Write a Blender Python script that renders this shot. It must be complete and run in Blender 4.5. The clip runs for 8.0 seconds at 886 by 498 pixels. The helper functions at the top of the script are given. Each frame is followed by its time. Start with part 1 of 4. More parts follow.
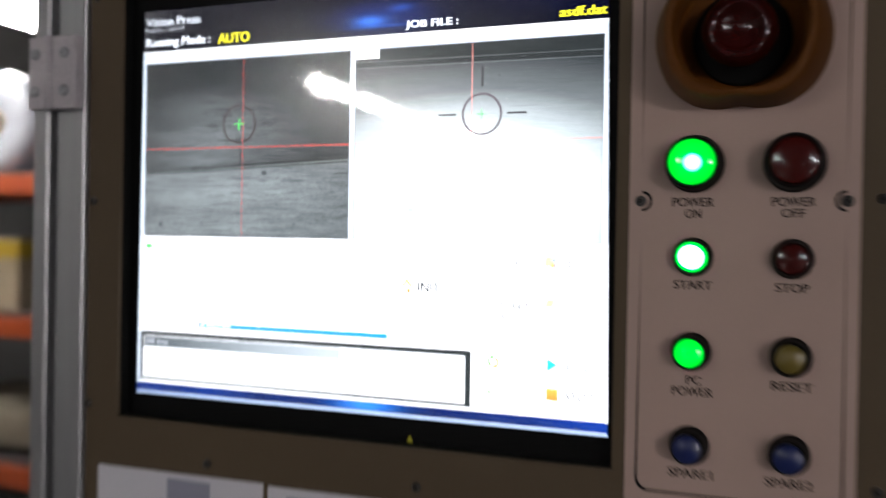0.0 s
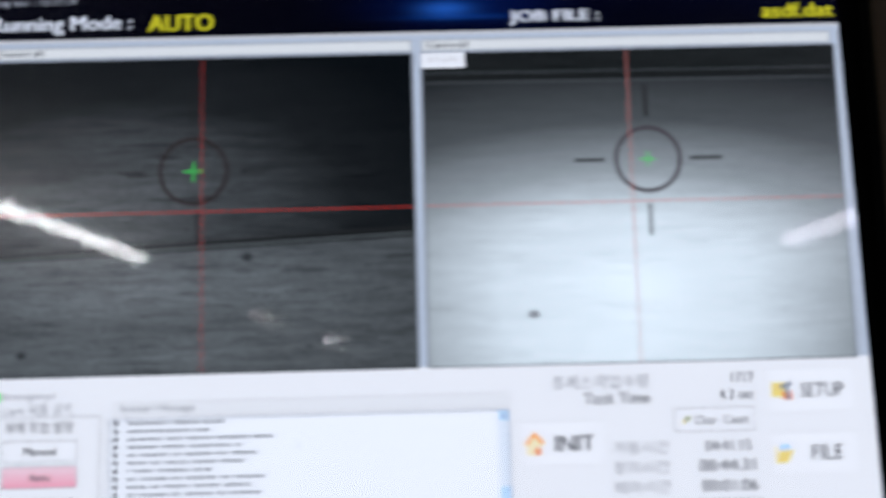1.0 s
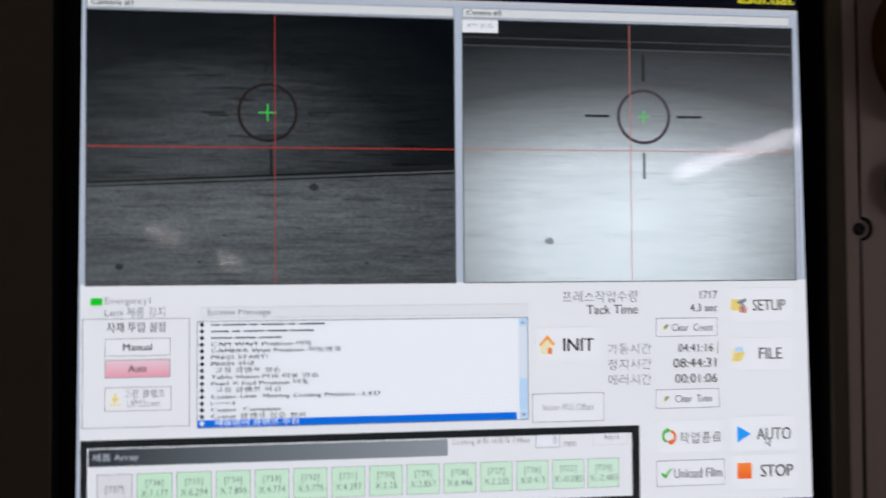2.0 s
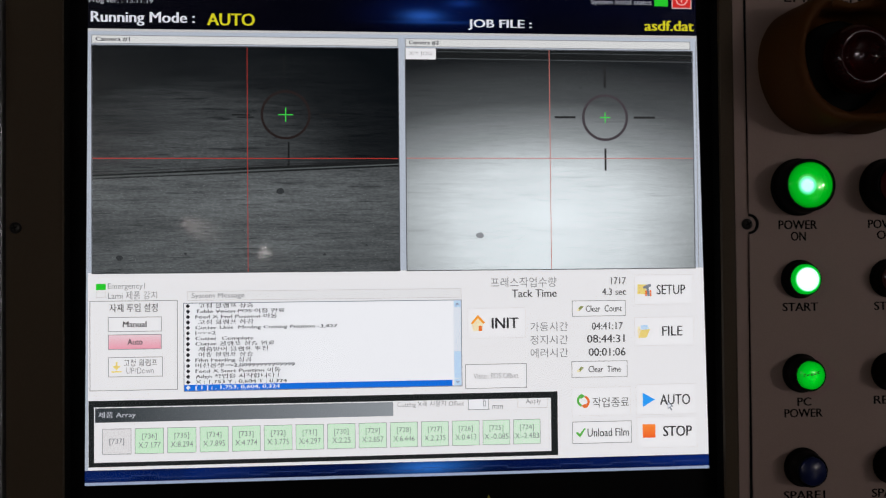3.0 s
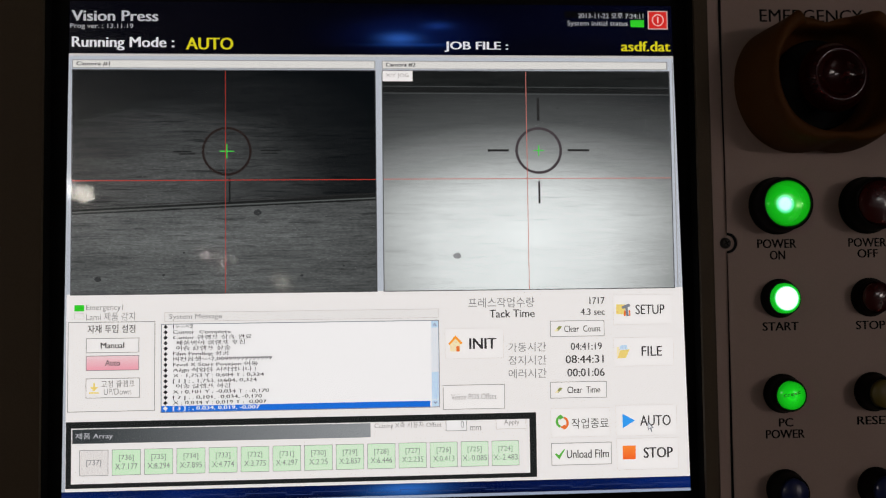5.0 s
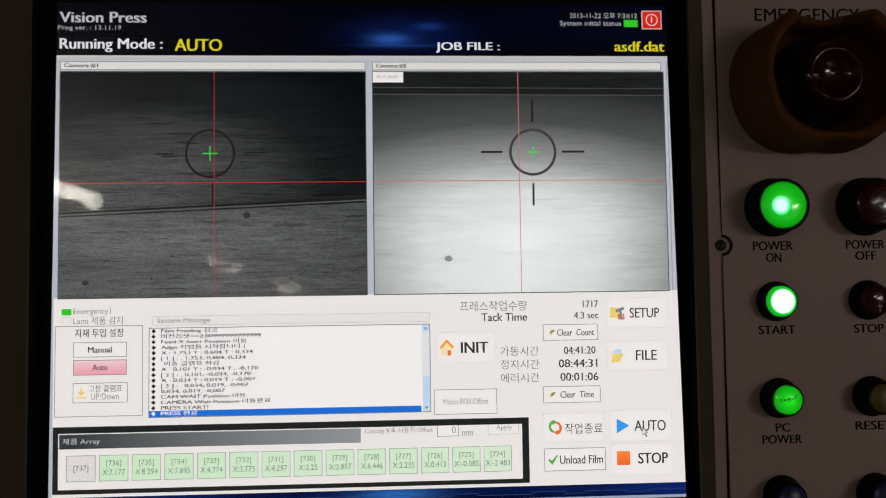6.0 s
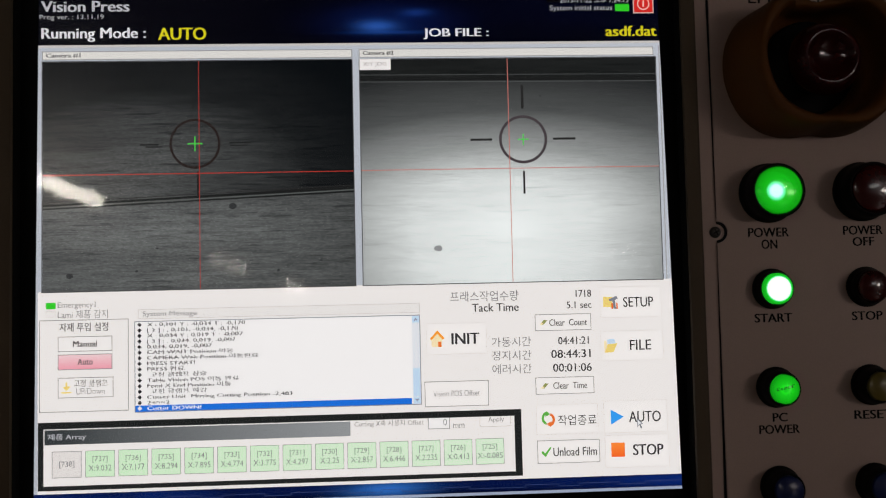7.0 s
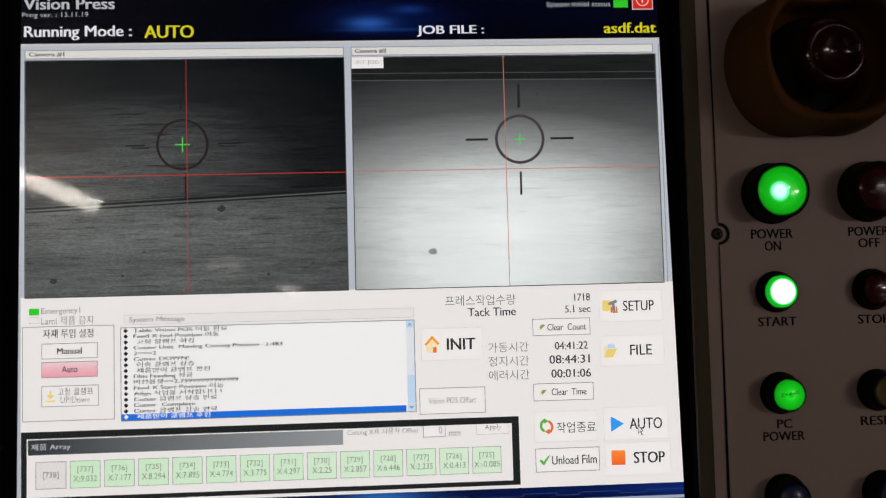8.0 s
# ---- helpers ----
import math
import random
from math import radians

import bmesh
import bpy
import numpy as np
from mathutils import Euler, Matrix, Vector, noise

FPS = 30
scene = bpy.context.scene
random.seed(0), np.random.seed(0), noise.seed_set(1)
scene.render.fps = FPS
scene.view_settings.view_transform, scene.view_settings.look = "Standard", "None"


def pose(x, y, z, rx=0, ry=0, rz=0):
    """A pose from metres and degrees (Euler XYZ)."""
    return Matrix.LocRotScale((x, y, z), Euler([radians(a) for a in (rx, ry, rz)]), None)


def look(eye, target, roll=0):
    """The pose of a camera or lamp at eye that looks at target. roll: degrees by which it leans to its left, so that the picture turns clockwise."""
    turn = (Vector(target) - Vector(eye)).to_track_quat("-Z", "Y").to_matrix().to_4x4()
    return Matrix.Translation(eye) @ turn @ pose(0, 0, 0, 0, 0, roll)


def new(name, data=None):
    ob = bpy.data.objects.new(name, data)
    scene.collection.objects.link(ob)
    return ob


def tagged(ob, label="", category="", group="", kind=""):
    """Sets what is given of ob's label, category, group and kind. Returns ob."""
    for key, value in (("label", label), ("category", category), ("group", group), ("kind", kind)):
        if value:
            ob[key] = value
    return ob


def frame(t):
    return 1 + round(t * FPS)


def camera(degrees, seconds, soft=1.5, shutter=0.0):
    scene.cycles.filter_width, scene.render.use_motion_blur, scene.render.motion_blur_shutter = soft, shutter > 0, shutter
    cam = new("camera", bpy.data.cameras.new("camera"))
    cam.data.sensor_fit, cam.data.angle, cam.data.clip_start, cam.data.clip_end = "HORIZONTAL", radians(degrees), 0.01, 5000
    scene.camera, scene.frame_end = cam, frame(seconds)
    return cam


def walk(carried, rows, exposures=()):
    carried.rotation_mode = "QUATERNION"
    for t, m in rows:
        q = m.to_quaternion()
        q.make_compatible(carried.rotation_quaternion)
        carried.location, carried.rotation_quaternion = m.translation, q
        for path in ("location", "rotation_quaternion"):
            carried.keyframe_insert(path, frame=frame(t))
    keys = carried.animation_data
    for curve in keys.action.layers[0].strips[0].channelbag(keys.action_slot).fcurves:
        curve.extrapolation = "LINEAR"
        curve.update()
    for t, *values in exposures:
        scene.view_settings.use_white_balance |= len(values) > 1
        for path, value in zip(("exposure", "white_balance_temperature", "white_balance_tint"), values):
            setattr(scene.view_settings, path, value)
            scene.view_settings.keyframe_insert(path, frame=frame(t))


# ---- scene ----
# ---- camera ----
cam = camera(52.0, 8.0, soft=1.2, shutter=0.5)
cam.data.dof.use_dof, cam.data.dof.focus_distance, cam.data.dof.aperture_fstop = True, 0.497, 5.2
walk(cam, [(t, look(eye, target, roll)) for t, eye, target, roll in (
    (0, (0.444, -0.532, 1.376), (-0.294, 1.327, 1.36), 1.0),
    (0.2, (0.387, -0.473, 1.368), (-0.265, 1.416, 1.446), 1.1),
    (0.5, (0.3, -0.388, 1.375), (-0.123, 1.56, 1.536), 0.9),
    (0.7, (0.248, -0.365, 1.387), (0.036, 1.619, 1.528), -0.3),
    (1, (0.172, -0.349, 1.382), (0.193, 1.638, 1.61), -1.5),
    (1.2, (0.12, -0.35, 1.404), (0.278, 1.637, 1.564), -1.3),
    (1.5, (0.1, -0.372, 1.392), (0.306, 1.613, 1.522), -0.9),
    (1.7, (0.1, -0.388, 1.381), (0.339, 1.595, 1.478), -0.6),
    (2, (0.107, -0.419, 1.381), (0.355, 1.565, 1.435), -0.4),
    (3.3, (0.153, -0.509, 1.377), (0.305, 1.485, 1.414), -0.5),
    (3.5, (0.154, -0.509, 1.375), (0.305, 1.485, 1.426), -0.5),
    (4, (0.155, -0.507, 1.378), (0.316, 1.485, 1.438), -0.6),
    (4.5, (0.162, -0.506, 1.376), (0.309, 1.487, 1.457), -0.7),
    (6, (0.178, -0.499, 1.373), (0.294, 1.494, 1.486), -0.8),
    (6.5, (0.183, -0.495, 1.371), (0.293, 1.499, 1.484), -1.1),
    (7, (0.187, -0.491, 1.369), (0.291, 1.503, 1.477), -1.3),
    (7.5, (0.189, -0.487, 1.366), (0.298, 1.506, 1.483), -1.4),
    (8, (0.189, -0.478, 1.37), (0.299, 1.515, 1.483), -1.5),
)], exposures=[(0, 1.40, 6000, 10), (0.3, 0.77, 5850, 10), (0.6, -0.08, 5650, 12), (1, -0.38, 5700, 13), (1.5, -0.53, 5850, 14), (2.2, -0.53, 6000, 13), (3.3, -0.48, 6350, 13), (4.2, -0.48, 6500, 13), (6, -0.48, 6650, 13), (8, -0.48, 6600, 13)])

# ---- world ----
world = bpy.data.worlds.new("world")
scene.world = world
world.use_nodes = True
world.node_tree.nodes["Background"].inputs[0].default_value = (0.02, 0.021, 0.024, 1)
world.node_tree.nodes["Background"].inputs[1].default_value = 0.3

MM = 0.001
GLOW = 1.5      # luminance of the display's white
TUBE = 50.0     # luminance of the ceiling tubes


# ---- materials ----
def material(name):
    m = bpy.data.materials.new(name)
    m.use_nodes = True
    m.node_tree.nodes.clear()
    return m, m.node_tree.nodes, m.node_tree.links


def finish(nodes, links, socket):
    out = nodes.new("ShaderNodeOutputMaterial")
    links.new(socket, out.inputs[0])


def glow(name, rgb, strength=None):
    """A lit patch of the display."""
    m, n, l = material(name)
    e = n.new("ShaderNodeEmission")
    e.inputs[0].default_value, e.inputs[1].default_value = (*rgb, 1), GLOW if strength is None else strength
    finish(n, l, e.outputs[0])
    return m


def ramp(n, l, socket, stops):
    r = n.new("ShaderNodeValToRGB")
    while len(r.color_ramp.elements) < len(stops):
        r.color_ramp.elements.new(0.5)
    for e, (at, c) in zip(r.color_ramp.elements, stops):
        e.position = at
        e.color = (c, c, c, 1) if isinstance(c, (int, float)) else (*c, 1)
    l.new(socket, r.inputs[0])
    return r.outputs[0]


def math_node(n, l, kind, a, b=None, c=None, clamp=False):
    x = n.new("ShaderNodeMath")
    x.operation, x.use_clamp = kind, clamp
    for k, v in enumerate((a, b, c)):
        if v is None:
            continue
        if isinstance(v, (int, float)):
            x.inputs[k].default_value = v
        else:
            l.new(v, x.inputs[k])
    return x.outputs[0]


def mix_rgb(n, l, kind, f, a, b):
    x = n.new("ShaderNodeMixRGB")
    x.blend_type = kind
    for k, v in enumerate((f, a, b)):
        if isinstance(v, (int, float)):
            x.inputs[k].default_value = v
        elif isinstance(v, tuple):
            x.inputs[k].default_value = (*v, 1)
        else:
            l.new(v, x.inputs[k])
    return x.outputs[0]


def noise_node(n, l, vec, scale, detail=4.0, rough=0.5, stretch=(1, 1, 1)):
    mp = n.new("ShaderNodeMapping")
    mp.inputs["Scale"].default_value = stretch
    l.new(vec, mp.inputs[0])
    x = n.new("ShaderNodeTexNoise")
    x.inputs["Scale"].default_value, x.inputs["Detail"].default_value, x.inputs["Roughness"].default_value = scale, detail, rough
    l.new(mp.outputs[0], x.inputs["Vector"])
    return x.outputs[0]


def surface(name, rgb, rough=0.5, metal=0.0, vary=0.12, grain=180.0, bump=0.15, coat=0.0, stretch=(1, 1, 1), spec=0.5):
    """A painted, moulded or metal surface with stains at one scale and grain at another."""
    m, n, l = material(name)
    tc = n.new("ShaderNodeTexCoord").outputs["Object"]
    big, fine = noise_node(n, l, tc, 7, 5, 0.6, stretch), noise_node(n, l, tc, grain, 3, 0.6, stretch)
    tone = ramp(n, l, big, [(0.3, 1 - vary), (0.7, 1.0)])
    col = mix_rgb(n, l, "MULTIPLY", 1.0, rgb, tone)
    col = mix_rgb(n, l, "MULTIPLY", 1.0, col, ramp(n, l, fine, [(0.3, 1 - vary * 0.7), (0.7, 1.0)]))
    p = n.new("ShaderNodeBsdfPrincipled")
    l.new(col, p.inputs["Base Color"])
    p.inputs["Metallic"].default_value, p.inputs["Coat Weight"].default_value = metal, coat
    p.inputs["Specular IOR Level"].default_value = spec
    l.new(math_node(n, l, "MULTIPLY_ADD", big, 0.16, rough - 0.08, True), p.inputs["Roughness"])
    b = n.new("ShaderNodeBump")
    b.inputs["Strength"].default_value, b.inputs["Distance"].default_value = bump, 0.0006
    l.new(fine, b.inputs["Height"])
    l.new(b.outputs[0], p.inputs["Normal"])
    finish(n, l, p.outputs[0])
    return m


def lens(name, rim, heart, core, spread, strength, body=(0.0, 0.05, 0.005)):
    """A lit push-button lens: a hot core of light in coloured plastic."""
    m, n, l = material(name)
    tc = n.new("ShaderNodeTexCoord").outputs["Object"]
    sep = n.new("ShaderNodeSeparateXYZ")
    l.new(tc, sep.inputs[0])
    r = math_node(n, l, "SQRT", math_node(n, l, "ADD", math_node(n, l, "POWER", sep.outputs[0], 2.0), math_node(n, l, "POWER", sep.outputs[2], 2.0)))
    f = math_node(n, l, "DIVIDE", math_node(n, l, "SUBTRACT", r, core), spread, clamp=True)
    col = ramp(n, l, f, [(0.0, heart), (0.16, tuple(k * a + 1.2 * b for k, a, b in zip((0.22, 0.55, 0.5), heart, rim))), (0.34, tuple(1.7 * b for b in rim)), (0.75, tuple(1.25 * b for b in rim)), (1.0, tuple(0.75 * b for b in rim))])
    p = n.new("ShaderNodeBsdfPrincipled")
    p.inputs["Base Color"].default_value = (*body, 1)
    p.inputs["Roughness"].default_value, p.inputs["Specular IOR Level"].default_value = 0.12, 0.6
    l.new(col, p.inputs["Emission Color"])
    p.inputs["Emission Strength"].default_value = strength
    finish(n, l, p.outputs[0])
    return m


def green_cap():
    """Clear green lens: it glows faintly itself and lets the bulb behind it show."""
    m, n, l = material("clear green lens")
    clear, glo, gloss, both, mix, fr = (n.new(k) for k in ("ShaderNodeBsdfTransparent", "ShaderNodeEmission", "ShaderNodeBsdfGlossy", "ShaderNodeAddShader", "ShaderNodeMixShader", "ShaderNodeFresnel"))
    clear.inputs[0].default_value = (0.8, 1.0, 0.85, 1)
    sep = n.new("ShaderNodeSeparateXYZ")
    l.new(n.new("ShaderNodeTexCoord").outputs["Object"], sep.inputs[0])
    d = math_node(n, l, "SQRT", math_node(n, l, "ADD", math_node(n, l, "POWER", sep.outputs[0], 2.0), math_node(n, l, "POWER", sep.outputs[2], 2.0)))
    f = math_node(n, l, "DIVIDE", d, 0.0124, clamp=True)
    l.new(ramp(n, l, f, [(0.0, (0.0, 0.50, 0.012)), (0.55, (0.0, 0.44, 0.008)), (0.9, (0.0, 0.33, 0.005)), (1.0, (0.0, 0.22, 0.003))]), glo.inputs[0])
    glo.inputs[1].default_value = 1.5
    gloss.inputs["Roughness"].default_value, fr.inputs[0].default_value = 0.10, 1.5
    l.new(clear.outputs[0], both.inputs[0])
    l.new(glo.outputs[0], both.inputs[1])
    l.new(fr.outputs[0], mix.inputs[0])
    l.new(both.outputs[0], mix.inputs[1])
    l.new(gloss.outputs[0], mix.inputs[2])
    finish(n, l, mix.outputs[0])
    return m


def plastic(name, rgb, rough=0.3, coat=0.3):
    return surface(name, rgb, rough, 0.0, 0.15, 400, 0.05, coat)


def view_picture(name, cx, cz, tones, sizes, floor_tone, streak):
    """Live picture of brushed metal under a ring light; cx, cz the light's middle."""
    m, n, l = material(name)
    pos = n.new("ShaderNodeTexCoord").outputs["Object"]
    sep = n.new("ShaderNodeSeparateXYZ")
    l.new(pos, sep.inputs[0])
    dx = math_node(n, l, "DIVIDE", math_node(n, l, "SUBTRACT", sep.outputs[0], cx), sizes[0])
    up = math_node(n, l, "DIVIDE", math_node(n, l, "MAXIMUM", math_node(n, l, "SUBTRACT", sep.outputs[2], cz), 0.0), sizes[1])
    down = math_node(n, l, "DIVIDE", math_node(n, l, "MINIMUM", math_node(n, l, "SUBTRACT", sep.outputs[2], cz), 0.0), sizes[2])
    r = math_node(n, l, "SQRT", math_node(n, l, "ADD", math_node(n, l, "POWER", dx, 2.0), math_node(n, l, "ADD", math_node(n, l, "POWER", up, 2.0), math_node(n, l, "POWER", down, 2.0))))
    base = ramp(n, l, math_node(n, l, "MULTIPLY", r, 0.5, clamp=True), tones)
    fine = noise_node(n, l, pos, 380, 6, 0.75, (0.08, 1, 1))
    broad = noise_node(n, l, pos, 60, 4, 0.6, (0.12, 1, 1))
    scratch = noise_node(n, l, pos, 620, 2, 0.5, (0.06, 1, 1))
    v = mix_rgb(n, l, "MULTIPLY", 1.0, base, ramp(n, l, fine, [(0.36, 1 - streak), (0.64, 1.0)]))
    v = mix_rgb(n, l, "MULTIPLY", 1.0, v, ramp(n, l, broad, [(0.38, 1 - streak * 0.7), (0.62, 1.0)]))
    v = mix_rgb(n, l, "MULTIPLY", 1.0, v, ramp(n, l, scratch, [(0.30, 1 - min(streak * 1.2, 0.8)), (0.36, 1.0)]))
    hair = noise_node(n, l, pos, 1500, 2, 0.5, (0.045, 1, 1))
    v = mix_rgb(n, l, "MULTIPLY", 1.0, v, ramp(n, l, hair, [(0.31, 1 - min(streak * 0.9, 0.6)), (0.40, 1.0)]))
    grit = noise_node(n, l, pos, 1500, 2, 0.6, (0.35, 1, 1))
    v = mix_rgb(n, l, "MULTIPLY", 1.0, v, ramp(n, l, grit, [(0.36, 1 - streak * 0.75), (0.64, 1.0)]))
    v = mix_rgb(n, l, "MULTIPLY", 1.0, v, (0.93, 1.0, 0.985))
    v = mix_rgb(n, l, "ADD", 1.0, v, floor_tone)
    e = n.new("ShaderNodeEmission")
    l.new(v, e.inputs[0])
    e.inputs[1].default_value = GLOW
    finish(n, l, e.outputs[0])
    return m


def night_picture(name, spots):
    """The dark blue title picture with soft light spots: (x, z, width, height, rgb)."""
    m, n, l = material(name)
    pos = n.new("ShaderNodeTexCoord").outputs["Object"]
    sep = n.new("ShaderNodeSeparateXYZ")
    l.new(pos, sep.inputs[0])
    col = (0.0003, 0.0004, 0.0024)
    soft = noise_node(n, l, pos, 35, 4, 0.6, (0.35, 1, 1))
    for x, z, w, h, rgb in spots:
        a = math_node(n, l, "DIVIDE", math_node(n, l, "SUBTRACT", sep.outputs[0], x), w)
        b = math_node(n, l, "DIVIDE", math_node(n, l, "SUBTRACT", sep.outputs[2], z), h)
        d = math_node(n, l, "ADD", math_node(n, l, "POWER", a, 2.0), math_node(n, l, "POWER", b, 2.0))
        g = math_node(n, l, "POWER", 2.718, math_node(n, l, "MULTIPLY", d, -1.0))
        g = math_node(n, l, "MULTIPLY", g, math_node(n, l, "MULTIPLY_ADD", soft, 3.4, -0.8, True))
        c = mix_rgb(n, l, "MIX", g, (0, 0, 0), rgb)
        col = mix_rgb(n, l, "ADD", 1.0, col, c)
    e = n.new("ShaderNodeEmission")
    l.new(col, e.inputs[0])
    e.inputs[1].default_value = GLOW
    finish(n, l, e.outputs[0])
    return m


def list_ink():
    """Black letters that turn white on the highlighted row at the foot of the list."""
    m, n, l = material("list ink")
    sep = n.new("ShaderNodeSeparateXYZ")
    l.new(n.new("ShaderNodeNewGeometry").outputs["Position"], sep.inputs[0])
    f = math_node(n, l, "GREATER_THAN", sep.outputs[2], (LIST_Z0 + ROW) * MM)
    e = n.new("ShaderNodeEmission")
    l.new(mix_rgb(n, l, "MIX", f, (0.8, 0.82, 0.85), (0.012, 0.012, 0.014)), e.inputs[0])
    e.inputs[1].default_value = GLOW
    finish(n, l, e.outputs[0])
    return m


def sweep(name, a, b, x0, x1, axis=0):
    """A display gradient from colour a at x0 to b at x1."""
    m, n, l = material(name)
    sep = n.new("ShaderNodeSeparateXYZ")
    l.new(n.new("ShaderNodeTexCoord").outputs["Object"], sep.inputs[0])
    f = math_node(n, l, "DIVIDE", math_node(n, l, "SUBTRACT", sep.outputs[axis], x0), x1 - x0, clamp=True)
    e = n.new("ShaderNodeEmission")
    l.new(mix_rgb(n, l, "MIX", f, a, b), e.inputs[0])
    e.inputs[1].default_value = GLOW
    finish(n, l, e.outputs[0])
    return m


def pane_glass():
    m, n, l = material("screen glass")
    clear, sharp, haze, gloss, mix, fr = (n.new(k) for k in ("ShaderNodeBsdfTransparent", "ShaderNodeBsdfGlossy", "ShaderNodeBsdfGlossy", "ShaderNodeMixShader", "ShaderNodeMixShader", "ShaderNodeFresnel"))
    sharp.inputs["Roughness"].default_value, haze.inputs["Roughness"].default_value = 0.035, 0.20
    gloss.inputs[0].default_value = 0.48
    l.new(sharp.outputs[0], gloss.inputs[1])
    l.new(haze.outputs[0], gloss.inputs[2])
    fr.inputs[0].default_value = 1.5
    l.new(fr.outputs[0], mix.inputs[0])
    l.new(clear.outputs[0], mix.inputs[1])
    l.new(gloss.outputs[0], mix.inputs[2])
    finish(n, l, mix.outputs[0])
    return m


LIST_X0, LIST_X1, LIST_Z0, LIST_Z1 = 48.2, 199.0, 1312.7, 1360.0
ROW = (LIST_Z1 - LIST_Z0) / 16

FACE = glow("window face", (0.80, 0.785, 0.765))
PAPER = glow("list paper", (0.85, 0.85, 0.845))
BORDER = sweep("window border", (0.42, 0.46, 0.51), (0.46, 0.50, 0.55), 0, 0.33)
TITLE = glow("title strip", (0.66, 0.66, 0.63))
FAINT = glow("faint line", (0.66, 0.645, 0.63))
LINE = glow("thin grey line", (0.26, 0.26, 0.26))
DARKLINE = glow("thin dark line", (0.05, 0.052, 0.055))
STRIPLINE = glow("title strip edge", (0.20, 0.20, 0.20))
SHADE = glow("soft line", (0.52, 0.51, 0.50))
BUTTON = glow("button face", (0.84, 0.825, 0.805))
PINK = sweep("pink button", (0.80, 0.33, 0.40), (0.82, 0.60, 0.62), 1.336, 1.344, 2)
INK = glow("black letters", (0.035, 0.034, 0.035))
GREYINK = glow("grey letters", (0.20, 0.20, 0.205))
WHITEINK = glow("white letters", (0.70, 0.71, 0.74))
DIMINK = glow("dim white letters", (0.46, 0.47, 0.5))
YELLOW = glow("yellow letters", (0.60, 0.55, 0.012))
GREEN = glow("green lamp", (0.02, 0.55, 0.02))
MINT = sweep("mint cell", (0.57, 0.80, 0.55), (0.64, 0.82, 0.62), 0.02, 0.24)
GREYCELL = glow("grey cell", (0.70, 0.68, 0.66))
CHARCOAL = glow("charcoal frame", (0.014, 0.016, 0.016))
HEADBAR = sweep("array title bar", (0.035, 0.042, 0.045), (0.27, 0.29, 0.30), 0.01, 0.16)
BLUE = glow("highlight blue", (0.01, 0.15, 0.66))
SKYBLUE = glow("scroll thumb", (0.50, 0.66, 0.83))
PLAYBLUE = glow("play blue", (0.03, 0.32, 0.85))
STOPRED = sweep("stop orange", (0.85, 0.12, 0.02), (0.95, 0.25, 0.04), 1.281, 1.289, 2)
POWERRED = glow("power red", (0.62, 0.02, 0.015))
ORANGE = glow("roof orange", (0.88, 0.33, 0.03))
CREAM = glow("cream", (0.86, 0.72, 0.45))
FOLDER = glow("folder yellow", (0.80, 0.62, 0.18))
OLIVE = glow("olive", (0.25, 0.28, 0.09))
LEAF = glow("leaf green", (0.10, 0.42, 0.06))
RUST = glow("rust red", (0.75, 0.16, 0.03))
STEEL = glow("steel grey", (0.20, 0.22, 0.25))
RED = glow("red cross line", (0.42, 0.035, 0.025))
PALERED = glow("pale red cross line", (0.50, 0.16, 0.13))
LIME = glow("green cross", (0.05, 0.62, 0.06))
MARK_DARK = glow("dark print", (0.011, 0.012, 0.012))
MARK_MID = glow("grey print", (0.020, 0.020, 0.020))
RING_A = glow("ring print", (0.019, 0.013, 0.012))
RING_B = glow("ring print on bright", (0.055, 0.045, 0.05))
EDGE_LIGHT = glow("film edge", (0.085, 0.095, 0.092))
EDGE_DIM = glow("dim film edge", (0.075, 0.082, 0.082))
PALESPECK = glow("pale speck", (0.26, 0.27, 0.275))
SPECK = glow("speck", (0.030, 0.033, 0.034))
BLACKOUT = glow("unlit display", (0.001, 0.001, 0.0013))
LISTINK = list_ink()
HEADER = night_picture("night header", [(0.179, 1.5185, 0.010, 0.0030, (0.015, 0.07, 0.28)), (0.186, 1.5150, 0.022, 0.0009, (0.003, 0.02, 0.10)), (0.200, 1.526, 0.008, 0.002, (0.004, 0.02, 0.11)), (0.186, 1.521, 0.030, 0.009, (0.001, 0.006, 0.05)), (0.3, 1.53, 0.06, 0.02, (0.0, 0.0005, 0.006))])
FOOTER = night_picture("night footer", [(0.18, 1.268, 0.020, 0.004, (0.02, 0.12, 0.40)), (0.17, 1.2690, 0.30, 0.004, (0.001, 0.006, 0.05)), (0.335, 1.268, 0.05, 0.006, (0.001, 0.012, 0.10)), (0.03, 1.268, 0.05, 0.005, (0.001, 0.012, 0.085))])
FOOTLINE = glow("circuit line", (0.035, 0.06, 0.17))
FOOTEDGE = glow("light foot line", (0.30, 0.36, 0.48))
VIEW_A = view_picture("picture of dark brushed film", 0.058, 1.438, [(0.0, 0.150), (0.2, 0.090), (0.45, 0.017), (0.72, 0.002), (1.0, 0.001)], (0.092, 0.052, 0.10), (0.001, 0.002, 0.003), 0.46)
VIEW_C = view_picture("picture of lighter brushed film", 0.060, 1.405, [(0.0, 0.19), (0.4, 0.13), (1.0, 0.036)], (0.11, 0.06, 0.10), (0.002, 0.003, 0.004), 0.42)
